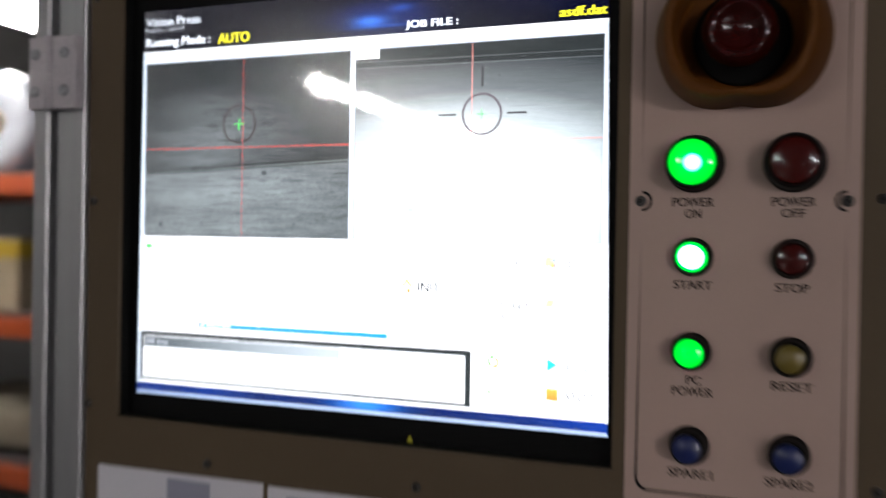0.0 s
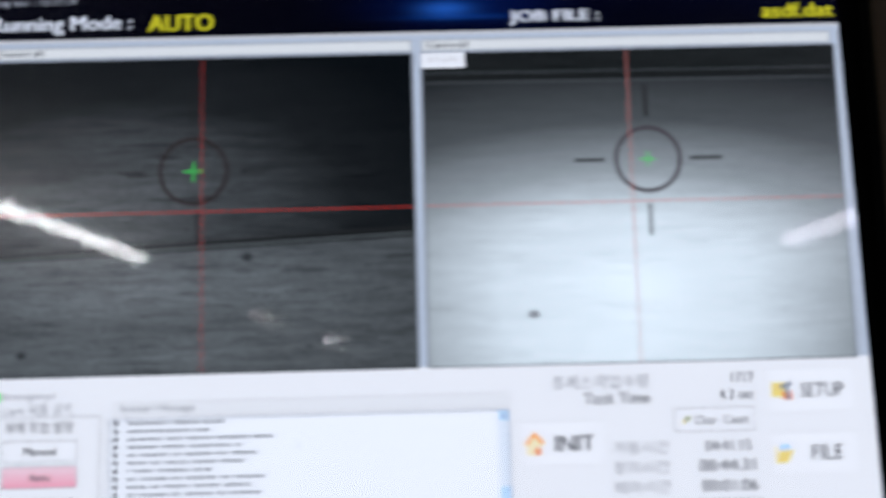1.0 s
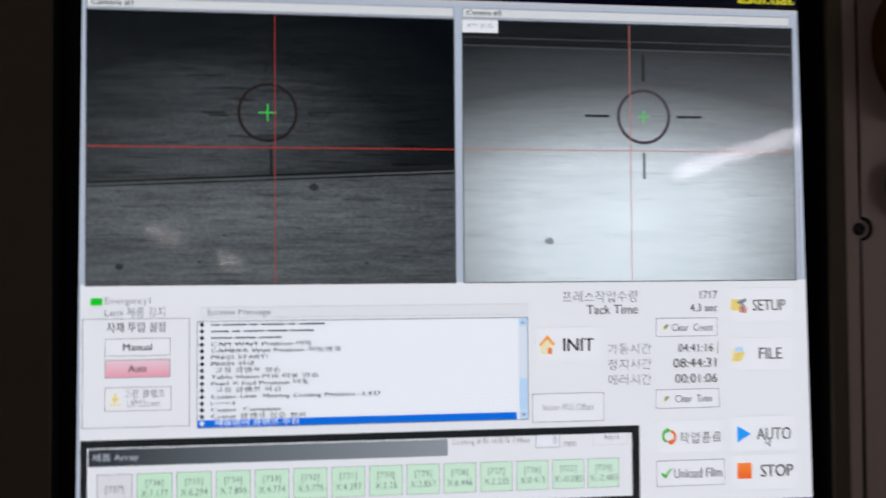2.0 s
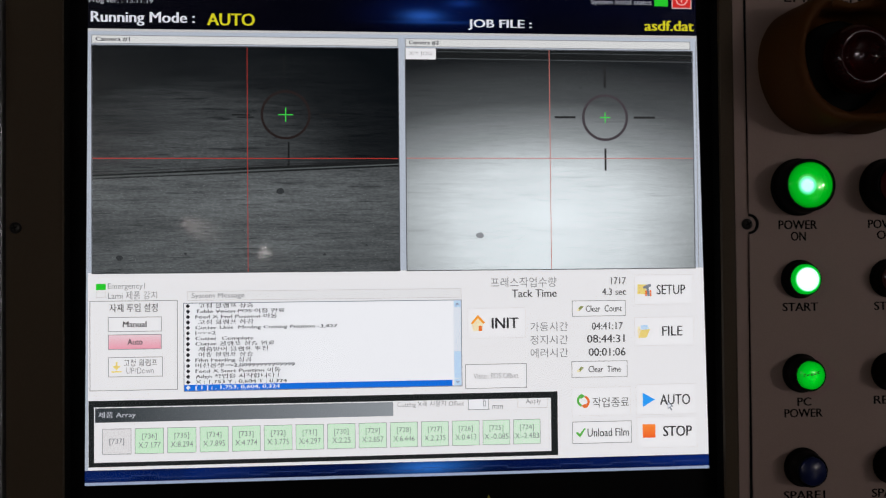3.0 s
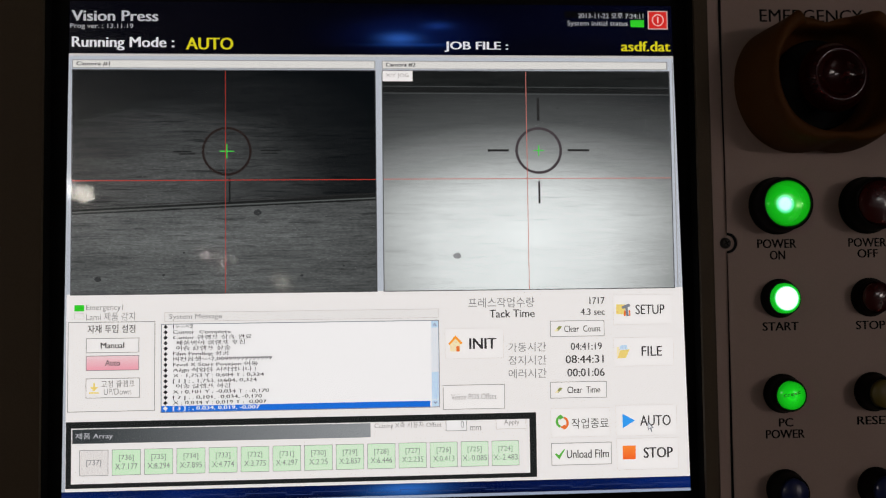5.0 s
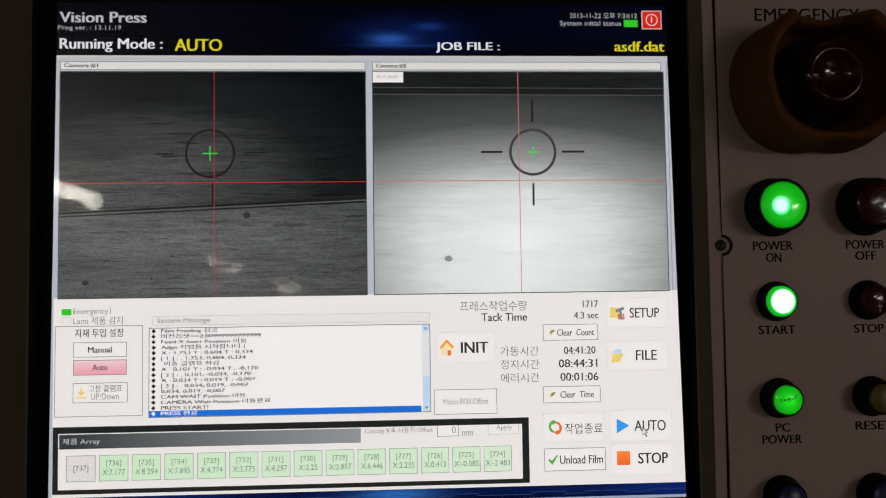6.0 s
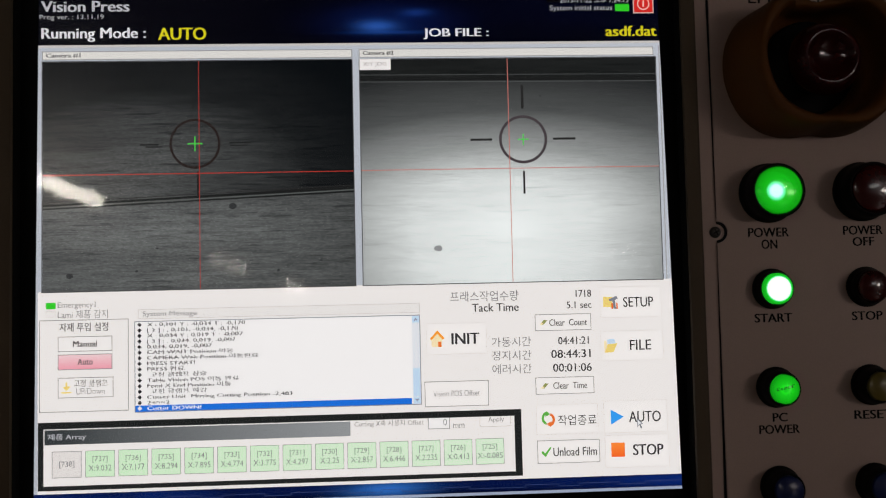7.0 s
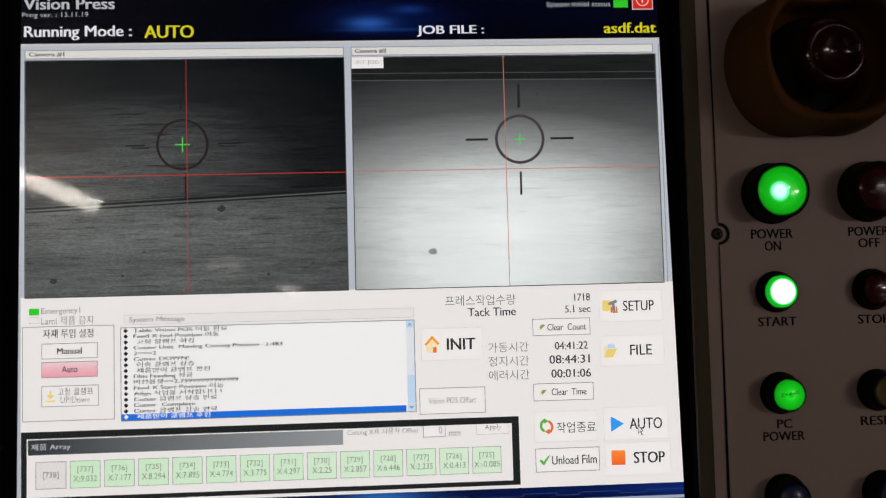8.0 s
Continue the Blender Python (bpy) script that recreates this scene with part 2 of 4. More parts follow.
VIEW_B = view_picture("picture of bright brushed film", 0.247, 1.414, [(0.0, 0.98), (0.25, 0.80), (0.46, 0.33), (0.70, 0.085), (1.0, 0.010)], (0.098, 0.041, 0.15), (0.002, 0.003, 0.004), 0.11)
BAND_B = view_picture("picture of film border", 0.262, 1.50, [(0.0, 0.022), (0.5, 0.014), (1.0, 0.004)], (0.1, 0.03, 0.03), (0.003, 0.004, 0.004), 0.5)
GLASS = pane_glass()

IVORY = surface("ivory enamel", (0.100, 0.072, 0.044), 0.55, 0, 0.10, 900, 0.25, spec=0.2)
ENGRAVED = surface("satin grey engraving plate", (0.46, 0.328, 0.276), 0.5, 0, 0.08, 1200, 0.2)
PLATE_EDGE = surface("black plate core", (0.006, 0.006, 0.006), 0.6, 0, 0.1, 400, 0.1, spec=0.15)
ENGRAVING = surface("black engraving fill", (0.006, 0.0055, 0.0055), 0.7, 0, 0.1, 400, 0.1, spec=0.1)
GASKET = surface("black rubber gasket", (0.006, 0.006, 0.006), 0.75, 0, 0.2, 600, 0.2, spec=0.12)
BLACKGLASS = surface("black bezel border", (0.003, 0.003, 0.003), 0.6, 0, 0.1, 300, 0.03, spec=0.12)
ALU = surface("anodised aluminium", (0.42, 0.42, 0.43), 0.38, 0.75, 0.12, 260, 0.15, 0, (1, 1, 0.05))
SCREW = surface("blackened screw steel", (0.10, 0.095, 0.09), 0.4, 0.9, 0.3, 700, 0.1)
HOUSING = surface("grey steel housing", (0.22, 0.22, 0.22), 0.5, 0.3, 0.1, 300, 0.1)
BLACK_PLASTIC = surface("black button body", (0.004, 0.0037, 0.0035), 0.6, 0, 0.15, 400, 0.05, spec=0.15)
RED_CAP = plastic("dark red cap", (0.06, 0.004, 0.003), 0.14, 0.35)
RED_MUSHROOM = surface("red mushroom head", (0.035, 0.003, 0.0025), 0.10, 0, 0.15, 400, 0.03, spec=0.45)
AMBER_CAP = plastic("dull yellow cap", (0.17, 0.125, 0.022), 0.3, 0.3)
BLUE_CAP = plastic("dark blue cap", (0.012, 0.022, 0.11), 0.3, 0.3)
GUARD = surface("yellow guard plastic", (0.115, 0.038, 0.0025), 0.6, 0, 0.15, 500, 0.12, spec=0.2)
WHITE_SHEET = surface("white paper", (0.66, 0.64, 0.68), 0.7, 0, 0.06, 500, 0.1)
PRINT = surface("grey print", (0.30, 0.30, 0.38), 0.7, 0, 0.1, 500, 0.1)
STICKER = surface("yellow sticker", (0.55, 0.5, 0.02), 0.6, 0, 0.1, 400, 0.1)
LIT_BIG = green_cap()
BULB = lens("glowing bulb", (0.0, 0.004, 0.001), (0.78, 0.95, 1.15), 0.0029, 0.0075, 1.5, (0.0, 0.01, 0.002))
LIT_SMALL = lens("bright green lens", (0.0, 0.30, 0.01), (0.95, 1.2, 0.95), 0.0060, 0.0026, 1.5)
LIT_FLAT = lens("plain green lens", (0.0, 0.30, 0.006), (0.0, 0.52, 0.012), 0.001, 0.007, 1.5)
LENS_INK = surface("dark green print", (0.004, 0.02, 0.006), 0.5)
FLOORING = surface("grey epoxy floor", (0.09, 0.09, 0.09), 0.35, 0, 0.25, 40, 0.1)
WALLPAINT = surface("dull wall paint", (0.13, 0.125, 0.12), 0.75, 0, 0.2, 60, 0.2)
CEILPAINT = surface("dark ceiling", (0.07, 0.065, 0.085), 0.8, 0, 0.2, 60, 0.2)
BEAM = surface("orange rack beam", (0.42, 0.075, 0.02), 0.45, 0, 0.15, 200, 0.1)
UPRIGHT = surface("blue rack upright", (0.03, 0.06, 0.16), 0.5, 0, 0.15, 200, 0.1)
DECK = surface("dark shelf board", (0.06, 0.05, 0.05), 0.7, 0, 0.2, 80, 0.1)
CARDBOARD = surface("pale cardboard", (0.40, 0.32, 0.21), 0.75, 0, 0.2, 120, 0.2)
TAPE = surface("yellow tape", (0.45, 0.30, 0.02), 0.5, 0, 0.15, 120, 0.1)
SACK = surface("paper sack", (0.42, 0.37, 0.27), 0.8, 0, 0.25, 60, 0.5)
WRAP = surface("plastic wrapped film", (0.42, 0.43, 0.47), 0.25, 0, 0.35, 30, 0.5, 0.5)
LAMPBODY = surface("white lamp housing", (0.7, 0.7, 0.7), 0.5)
TUBEGLOW = glow("fluorescent tube", (1.0, 0.93, 0.83), TUBE)
FARGLOW = glow("distant tube", (1.0, 0.94, 0.92), 20.0)
SIDEGLOW = glow("wide side tube", (1.0, 0.90, 0.84), 56.0)
SPARKGLOW = glow("small bright tube", (1.0, 0.92, 0.82), 46.0)
WEAKGLOW = glow("weak distant tube", (1.0, 0.94, 0.95), 2.0)
DIMGLOW = glow("faint distant tube", (1.0, 0.94, 0.95), 9.0)
CLEAR = surface("milky hinge plastic", (0.55, 0.51, 0.53), 0.3, 0, 0.2, 300, 0.1, 0.4)


# ---- mesh helpers ----
def part(name, bm, mat, parent=None, label=""):
    """Link a bmesh, built in world places, as one mesh object under its thing."""
    me = bpy.data.meshes.new(name)
    bm.to_mesh(me)
    bm.free()
    return part_mesh(name, me, mat, parent, label)


def part_mesh(name, me, mat, parent=None, label=""):
    me.materials.clear()
    me.materials.append(mat)
    ob = new(name, me)
    if parent is not None:
        ob.parent = parent
        up = Matrix()
        o = parent
        chain = []
        while o is not None:
            chain.append(o)
            o = o.parent
        for o in reversed(chain):
            up = up @ o.matrix_parent_inverse @ o.matrix_basis
        ob.matrix_parent_inverse = up.inverted()
    return tagged(ob, label)


def thing(name, place, label, category, group="", kind=""):
    ob = new(name)
    ob.empty_display_size = 0.02
    ob.matrix_basis = Matrix.Translation(place)
    return tagged(ob, label, category, group, kind)


def quad(bm, x0, z0, x1, z1, y):
    """A flat patch in millimetres that faces the viewer; y is its depth."""
    v = [bm.verts.new((a * MM, y * MM, b * MM)) for a, b in ((x0, z0), (x1, z0), (x1, z1), (x0, z1))]
    return bm.faces.new(v)


def poly(bm, pts, y):
    v = [bm.verts.new((a * MM, y * MM, b * MM)) for a, b in pts]
    f = bm.faces.new(v)
    f.normal_update()
    if f.normal.y > 0:
        f.normal_flip()
    return f


def patch(name, x0, z0, x1, z1, y, mat, parent, label=""):
    bm = bmesh.new()
    quad(bm, x0, z0, x1, z1, y)
    return part(name, bm, mat, parent, label)


def shape(name, polys, y, mat, parent, label=""):
    bm = bmesh.new()
    for p in polys:
        poly(bm, p, y)
    return part(name, bm, mat, parent, label)


def outline(name, x0, z0, x1, z1, w, y, mat, parent):
    bm = bmesh.new()
    quad(bm, x0, z0, x1, z0 + w, y)
    quad(bm, x0, z1 - w, x1, z1, y)
    quad(bm, x0, z0 + w, x0 + w, z1 - w, y)
    quad(bm, x1 - w, z0 + w, x1, z1 - w, y)
    return part(name, bm, mat, parent)


def perforated(bm, x0, z0, x1, z1, holes, y):
    """A flat sheet with rectangular openings."""
    xs = sorted({x0, x1, *(h[0] for h in holes), *(h[2] for h in holes)})
    zs = sorted({z0, z1, *(h[1] for h in holes), *(h[3] for h in holes)})
    for a, b in zip(xs, xs[1:]):
        for c, d in zip(zs, zs[1:]):
            mx, mz = (a + b) / 2, (c + d) / 2
            if not any(h[0] < mx < h[2] and h[1] < mz < h[3] for h in holes):
                quad(bm, a, c, b, d, y)


def ring_poly(bm, cx, cz, r0, r1, y, seg=48):
    for k in range(seg):
        a, b = 2 * math.pi * k / seg, 2 * math.pi * (k + 1) / seg
        poly(bm, [(cx + r0 * math.cos(a), cz + r0 * math.sin(a)), (cx + r1 * math.cos(a), cz + r1 * math.sin(a)),
                  (cx + r1 * math.cos(b), cz + r1 * math.sin(b)), (cx + r0 * math.cos(b), cz + r0 * math.sin(b))], y)


def box(bm, x0, y0, z0, x1, y1, z1, bevel=0.0):
    """A box in metres, with rounded edges."""
    made = bmesh.ops.create_cube(bm, size=1.0, matrix=Matrix.Translation(((x0 + x1) / 2, (y0 + y1) / 2, (z0 + z1) / 2)) @ Matrix.Diagonal((x1 - x0, y1 - y0, z1 - z0, 1)))
    if bevel:
        edges = list({e for v in made["verts"] for e in v.link_edges})
        bmesh.ops.bevel(bm, geom=edges, offset=bevel, segments=2, affect="EDGES", profile=0.5)


def lathe(bm, cx, cy, cz, profile, seg=48):
    """Turn (radius, height) points round an axis that points at the viewer; metres."""
    rows = []
    for r, h in profile:
        if r < 1e-6:
            rows.append([bm.verts.new((cx, cy - h, cz))])
        else:
            rows.append([bm.verts.new((cx + r * math.cos(2 * math.pi * k / seg), cy - h, cz + r * math.sin(2 * math.pi * k / seg))) for k in range(seg)])
    for a, b in zip(rows, rows[1:]):
        for k in range(seg):
            j = (k + 1) % seg
            if len(a) == 1 and len(b) == 1:
                continue
            if len(b) == 1:
                bm.faces.new((a[k], a[j], b[0]))
            elif len(a) == 1:
                bm.faces.new((a[0], b[j], b[k]))
            else:
                bm.faces.new((a[k], a[j], b[j], b[k]))
    bmesh.ops.recalc_face_normals(bm, faces=bm.faces)
    for f in bm.faces:
        f.smooth = True


def slab(bm, pts, y_front, y_back):
    """A plate with the given outline in millimetres and thickness from y_front to y_back (millimetres)."""
    front = [bm.verts.new((a * MM, y_front * MM, b * MM)) for a, b in pts]
    back = [bm.verts.new((a * MM, y_back * MM, b * MM)) for a, b in pts]
    bm.faces.new(front)
    bm.faces.new(list(reversed(back)))
    for k in range(len(pts)):
        j = (k + 1) % len(pts)
        bm.faces.new((front[k], back[k], back[j], front[j]))
    bmesh.ops.recalc_face_normals(bm, faces=bm.faces)


def letters(text, bold=0.0):
    """A flat mesh of letters in the built-in font, size 1, in the x-y plane, and its points; bold: struck twice, that far apart."""
    cu = bpy.data.curves.new("letters", "FONT")
    cu.body, cu.size, cu.resolution_u = text, 1.0, 3
    ob = bpy.data.objects.new("letters", cu)
    scene.collection.objects.link(ob)
    bpy.context.view_layer.update()
    me = bpy.data.meshes.new_from_object(ob.evaluated_get(bpy.context.evaluated_depsgraph_get()))
    bpy.data.objects.remove(ob)
    bpy.data.curves.remove(cu)
    if bold:
        bm = bmesh.new()
        bm.from_mesh(me)
        first = len(bm.verts)
        bm.from_mesh(me)
        bm.verts.ensure_lookup_table()
        for v in bm.verts[first:]:
            v.co.x += bold
            v.co.z += 0.01
        bm.to_mesh(me)
        bm.free()
    n = len(me.vertices)
    co = np.empty(n * 3, np.float32)
    me.vertices.foreach_get("co", co)
    return me, co.reshape(n, 3)


def place_letters(me, co, fx, fz, y):
    out = np.empty_like(co)
    out[:, 0], out[:, 1], out[:, 2] = fx(co[:, 0]) * MM, (y - co[:, 2]) * MM, fz(co[:, 1]) * MM
    me.vertices.foreach_set("co", out.ravel())
    me.update()


def words(text, x0, z1, x1, z0, y, mat, parent, bold=0.0, name="lettering"):
    """Letters that fill the given box, in millimetres."""
    me, co = letters(text, bold)
    lo, hi = co.min(0), co.max(0)
    kx, kz = (x1 - x0) / (hi[0] - lo[0]), (z1 - z0) / (hi[1] - lo[1])
    place_letters(me, co, lambda a: x0 + (a - lo[0]) * kx, lambda b: z0 + (b - lo[1]) * kz, y)
    return part_mesh(name, me, mat, parent)


def line_of(text, x, z, size, stretch, y, mat, parent, bold=0.0, align="left", name="lettering"):
    """Letters of a given size on a base line at z, in millimetres."""
    me, co = letters(text, bold)
    lo, hi = co[:, 0].min(), co[:, 0].max()
    s = size * stretch
    at = x - lo * s if align == "left" else (x - hi * s if align == "right" else x - (lo + hi) / 2 * s)
    place_letters(me, co, lambda a: at + a * s, lambda b: z + b * size, y)
    return part_mesh(name, me, mat, parent)


# ---- room ----
def wall(name, box_, mat, label):
    bm = bmesh.new()
    box(bm, *box_)
    tagged(part(name, bm, mat), label, "wall", kind="structure")


RX0, RX1, RY0, RY1, RH = -6.0, 7.0, -17.0, 6.0, 3.3
bm = bmesh.new()
box(bm, RX0, RY0, -0.1, RX1, RY1, 0)
tagged(part("floor", bm, FLOORING), "grey epoxy-coated factory hall floor, worn", "floor", kind="structure")
bm = bmesh.new()
box(bm, RX0, RY0, RH, RX1, RY1, RH + 0.1)
tagged(part("ceiling", bm, CEILPAINT), "dark unlit factory hall ceiling", "ceiling", kind="structure")
wall("wall_north", (RX0, RY1, 0, RX1, RY1 + 0.15, RH), WALLPAINT, "dull grey painted factory hall wall")
wall("wall_south", (RX0, RY0 - 0.15, 0, RX1, RY0, RH), WALLPAINT, "dull grey painted factory hall wall")
wall("wall_west", (RX0 - 0.15, RY0, 0, RX0, RY1, RH), WALLPAINT, "dull grey painted factory hall wall")
wall("wall_east", (RX1, RY0, 0, RX1 + 0.15, RY1, RH), WALLPAINT, "dull grey painted factory hall wall")


def tube_lamp(a, b, mat, width=0.05):
    """A batten lamp that hangs from the ceiling between two points, with one bare tube."""
    a, b = Vector(a), Vector(b)
    mid, d = (a + b) / 2, (b - a)
    length = d.length
    t = thing("tube_lamp", (mid.x, mid.y, mid.z), "white hanging batten lamp with lit fluorescent tube", "ceiling lamp", "hall tube lamps")
    turn = d.to_track_quat("X", "Z").to_matrix().to_4x4()
    m = Matrix.Translation(mid) @ turn
    bm = bmesh.new()
    box(bm, -length / 2 - 0.03, -0.05, 0.045, length / 2 + 0.03, 0.05, 0.10, 0.006)
    bm.transform(m)
    part("batten", bm, LAMPBODY, t)
    bm = bmesh.new()
    bmesh.ops.create_cone(bm, segments=20, radius1=width / 2, radius2=width / 2, depth=length, cap_ends=True, matrix=Matrix.Rotation(math.pi / 2, 4, "Y"))
    bm.transform(m)
    part("tube", bm, mat, t, "glowing white tube")
    for s in (-1, 1):
        bm = bmesh.new()
        box(bm, s * length * 0.5 - 0.02, -0.03, -0.03, s * length * 0.5 + 0.02, 0.03, 0.05, 0.004)
        bm.transform(m)
        part("tube_holder", bm, LAMPBODY, t)
    for s in (-0.35, 0.35):
        c = m @ Vector((s * length, 0, 0.1))
        bm = bmesh.new()
        box(bm, c.x - 0.004, c.y - 0.004, c.z - 0.02, c.x + 0.004, c.y + 0.004, RH)
        part("hanger", bm, LAMPBODY, t)


tube_lamp((-3.14, -5.6, 2.6), (-3.32, -10.5, 2.6), TUBEGLOW, 0.08)
tube_lamp((4.23, -6.6, 2.6), (4.34, -10.2, 2.6), FARGLOW, 0.11)
tube_lamp((6.5, -9.4, 2.0), (6.85, -6.9, 2.0), SIDEGLOW, 0.22)
tube_lamp((-3.24, 1.5, 2.5), (-3.25, 3.12, 2.5), TUBEGLOW, 0.13)
tube_lamp((2.89, -9.24, 1.61), (4.3, -8.72, 1.65), WEAKGLOW, 0.03)
tube_lamp((-2.21, -11.5, 1.965), (-2.02, -11.5, 1.892), SPARKGLOW, 0.024)
tube_lamp((-1.96, -11.5, 1.875), (-1.76, -11.5, 1.80), SPARKGLOW, 0.024)
tube_lamp((-1.31, -11.5, 1.61), (-1.03, -11.5, 1.525), SPARKGLOW, 0.026)
tube_lamp((2.28, -9.2, 1.755), (2.80, -9.2, 1.865), DIMGLOW, 0.024)


# ---- rack behind the machine ----
def rack():
    t = thing("pallet_rack", (-3.4, 2.9, 0), "orange and blue storage rack with laden shelves", "rack")
    for x in (-4.9, -2.35):
        for y in (2.45, 3.25):
            bm = bmesh.new()
            box(bm, x - 0.04, y - 0.03, 0, x + 0.04, y + 0.03, 2.2, 0.004)
            part("upright", bm, UPRIGHT, t)
    for z in (0.33, 0.98, 1.60):
        for y in (2.42, 3.22):
            bm = bmesh.new()
            box(bm, -4.86, y, z - 0.05, -2.39, y + 0.05, z + 0.035, 0.004)
            part("beam", bm, BEAM, t, "orange painted beam")
        bm = bmesh.new()
        box(bm, -4.86, 2.47, z + 0.036, -2.39, 3.22, z + 0.05)
        part("shelf_board", bm, DECK, t)
    return t


rack()


def carton(x, y, z, w, d, h):
    t = thing("carton", (x, y, z), "pale cardboard carton with yellow tape on rack shelf", "box", "cartons on the rack")
    bm = bmesh.new()
    box(bm, x - w / 2, y - d / 2, z, x + w / 2, y + d / 2, z + h, 0.006)
    part("box_body", bm, CARDBOARD, t)
    bm = bmesh.new()
    box(bm, x - w / 2 - 0.002, y - d / 2 - 0.002, z + h * 0.72, x + w / 2 + 0.002, y + d / 2 + 0.002, z + h * 0.96, 0.004)
    part("tape", bm, TAPE, t, "yellow tape band")


carton(-3.05, 2.75, 1.03, 0.50, 0.45, 0.33)
carton(-3.65, 2.75, 1.03, 0.50, 0.45, 0.30)
carton(-4.3, 2.75, 1.03, 0.55, 0.45, 0.33)


def sack(x, y, z, w, d, h):
    bm = bmesh.new()
    bmesh.ops.create_icosphere(bm, subdivisions=4, radius=1.0)
    for v in bm.verts:
        p = v.co
        q = Vector([math.copysign(abs(c) ** 0.55, c) for c in p])
        q *= 1 + 0.10 * noise.noise(p * 2.3 + Vector((x, 0, 0)))
        v.co = (x + q.x * w / 2, y + q.y * d / 2, max(z + h / 2 + q.z * h / 2, z))
    for f in bm.faces:
        f.smooth = True
    tagged(part("sack", bm, SACK), "crumpled tan paper sack lying on rack shelf", "sack", "sacks on the rack")


sack(-3.0, 2.8, 0.38, 0.6, 0.5, 0.27)
sack(-3.7, 2.8, 0.38, 0.6, 0.5, 0.25)


def film_roll(x, y, z, r, length):
    t = thing("film_roll", (x, y, z - r), "grey plastic-wrapped roll of film on rack", "roll")
    bm = bmesh.new()
    prof = [(0.05, -0.01), (0.055, 0.0), (r * 0.3, 0.012), (r * 0.62, 0.004), (r * 0.9, 0.012), (r, -0.02), (r, -length * 0.5), (r * 0.99, -length), (0.05, -length)]
    lathe(bm, x, y, z, prof, 56)
    for v in bm.verts:
        k = 0.012 * noise.noise(v.co * 9)
        v.co += Vector((k, k, k))
    part("wrapped_film", bm, WRAP, t)
    bm = bmesh.new()
    lathe(bm, x, y, z, [(0.045, 0.02), (0.05, 0.02), (0.05, -length), (0.045, -length), (0.045, 0.02)], 32)
    part("core", bm, CARDBOARD, t, "cardboard core")


film_roll(-2.93, 2.52, 1.875, 0.225, 0.6)
film_roll(-3.45, 2.52, 1.875, 0.225, 0.6)

# ---- machine cabinet ----
CUT = (-11.5, 1247.0, 344.0, 1553.0)
cabinet = thing("machine_cabinet", (0.24, 0.25, 0), "tall ivory enamelled steel machine control cabinet", "cabinet")
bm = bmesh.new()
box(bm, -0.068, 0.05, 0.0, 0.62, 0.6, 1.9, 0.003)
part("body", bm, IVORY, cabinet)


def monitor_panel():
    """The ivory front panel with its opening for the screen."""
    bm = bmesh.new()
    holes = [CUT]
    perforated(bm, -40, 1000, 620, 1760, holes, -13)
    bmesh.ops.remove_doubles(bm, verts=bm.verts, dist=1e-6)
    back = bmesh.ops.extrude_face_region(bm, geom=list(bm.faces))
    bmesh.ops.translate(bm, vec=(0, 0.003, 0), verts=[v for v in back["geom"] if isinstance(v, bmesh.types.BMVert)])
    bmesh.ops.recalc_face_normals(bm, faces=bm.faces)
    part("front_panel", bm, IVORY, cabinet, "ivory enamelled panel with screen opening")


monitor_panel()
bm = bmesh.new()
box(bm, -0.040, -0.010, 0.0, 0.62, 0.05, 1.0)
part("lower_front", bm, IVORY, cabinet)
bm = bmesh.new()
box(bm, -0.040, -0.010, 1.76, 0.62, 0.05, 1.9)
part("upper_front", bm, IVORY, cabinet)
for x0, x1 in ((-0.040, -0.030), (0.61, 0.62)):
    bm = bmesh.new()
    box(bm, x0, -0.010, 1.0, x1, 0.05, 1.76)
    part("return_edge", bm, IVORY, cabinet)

# aluminium corner profile with its groove
for name, x0, x1, front in (("outer_lip", -87, -72.1, -20), ("groove_floor", -72, -67, -8), ("inner_lip", -66.9, -41, -17)):
    bm = bmesh.new()
    slab(bm, [(x0, 0), (x1, 0), (x1, 1900), (x0, 1900)], front, 30)
    bmesh.ops.bevel(bm, geom=[e for e in bm.edges if abs(e.verts[0].co.z - e.verts[1].co.z) > 1], offset=0.0015, segments=3, affect="EDGES")
    part(name, bm, ALU, cabinet, "anodised aluminium corner profile")


def hinge():
    t = thing("hinge", (-0.063, -0.02, 1.467), "milky plastic hinge bolted to aluminium profile", "hinge")
    bm = bmesh.new()
    box(bm, -0.086, -0.026, 1.467, -0.071, -0.020, 1.520, 0.0015)
    part("leaf", bm, CLEAR, t)
    bm = bmesh.new()
    box(bm, -0.063, -0.026, 1.467, -0.042, -0.017, 1.520, 0.0015)
    part("leaf", bm, CLEAR, t)
    bm = bmesh.new()
    bmesh.ops.create_cone(bm, segments=24, radius1=0.0045, radius2=0.0045, depth=0.053, cap_ends=True, matrix=Matrix.Translation((-0.067, -0.0235, 1.4935)))
    for f in bm.faces:
        f.smooth = abs(f.normal.z) < 0.5
    part("barrel", bm, CLEAR, t)
    for x, z in ((-0.0785, 1.480), (-0.0785, 1.507), (-0.0515, 1.480), (-0.0515, 1.507)):
        bm = bmesh.new()
        lathe(bm, x, -0.026, z, [(0.004, 0), (0.0042, 0.0012), (0.003, 0.0028), (0.0014, 0.003), (0.0012, 0.0012), (0, 0.0012)], 20)
        part("bolt", bm, ALU, t)


hinge()


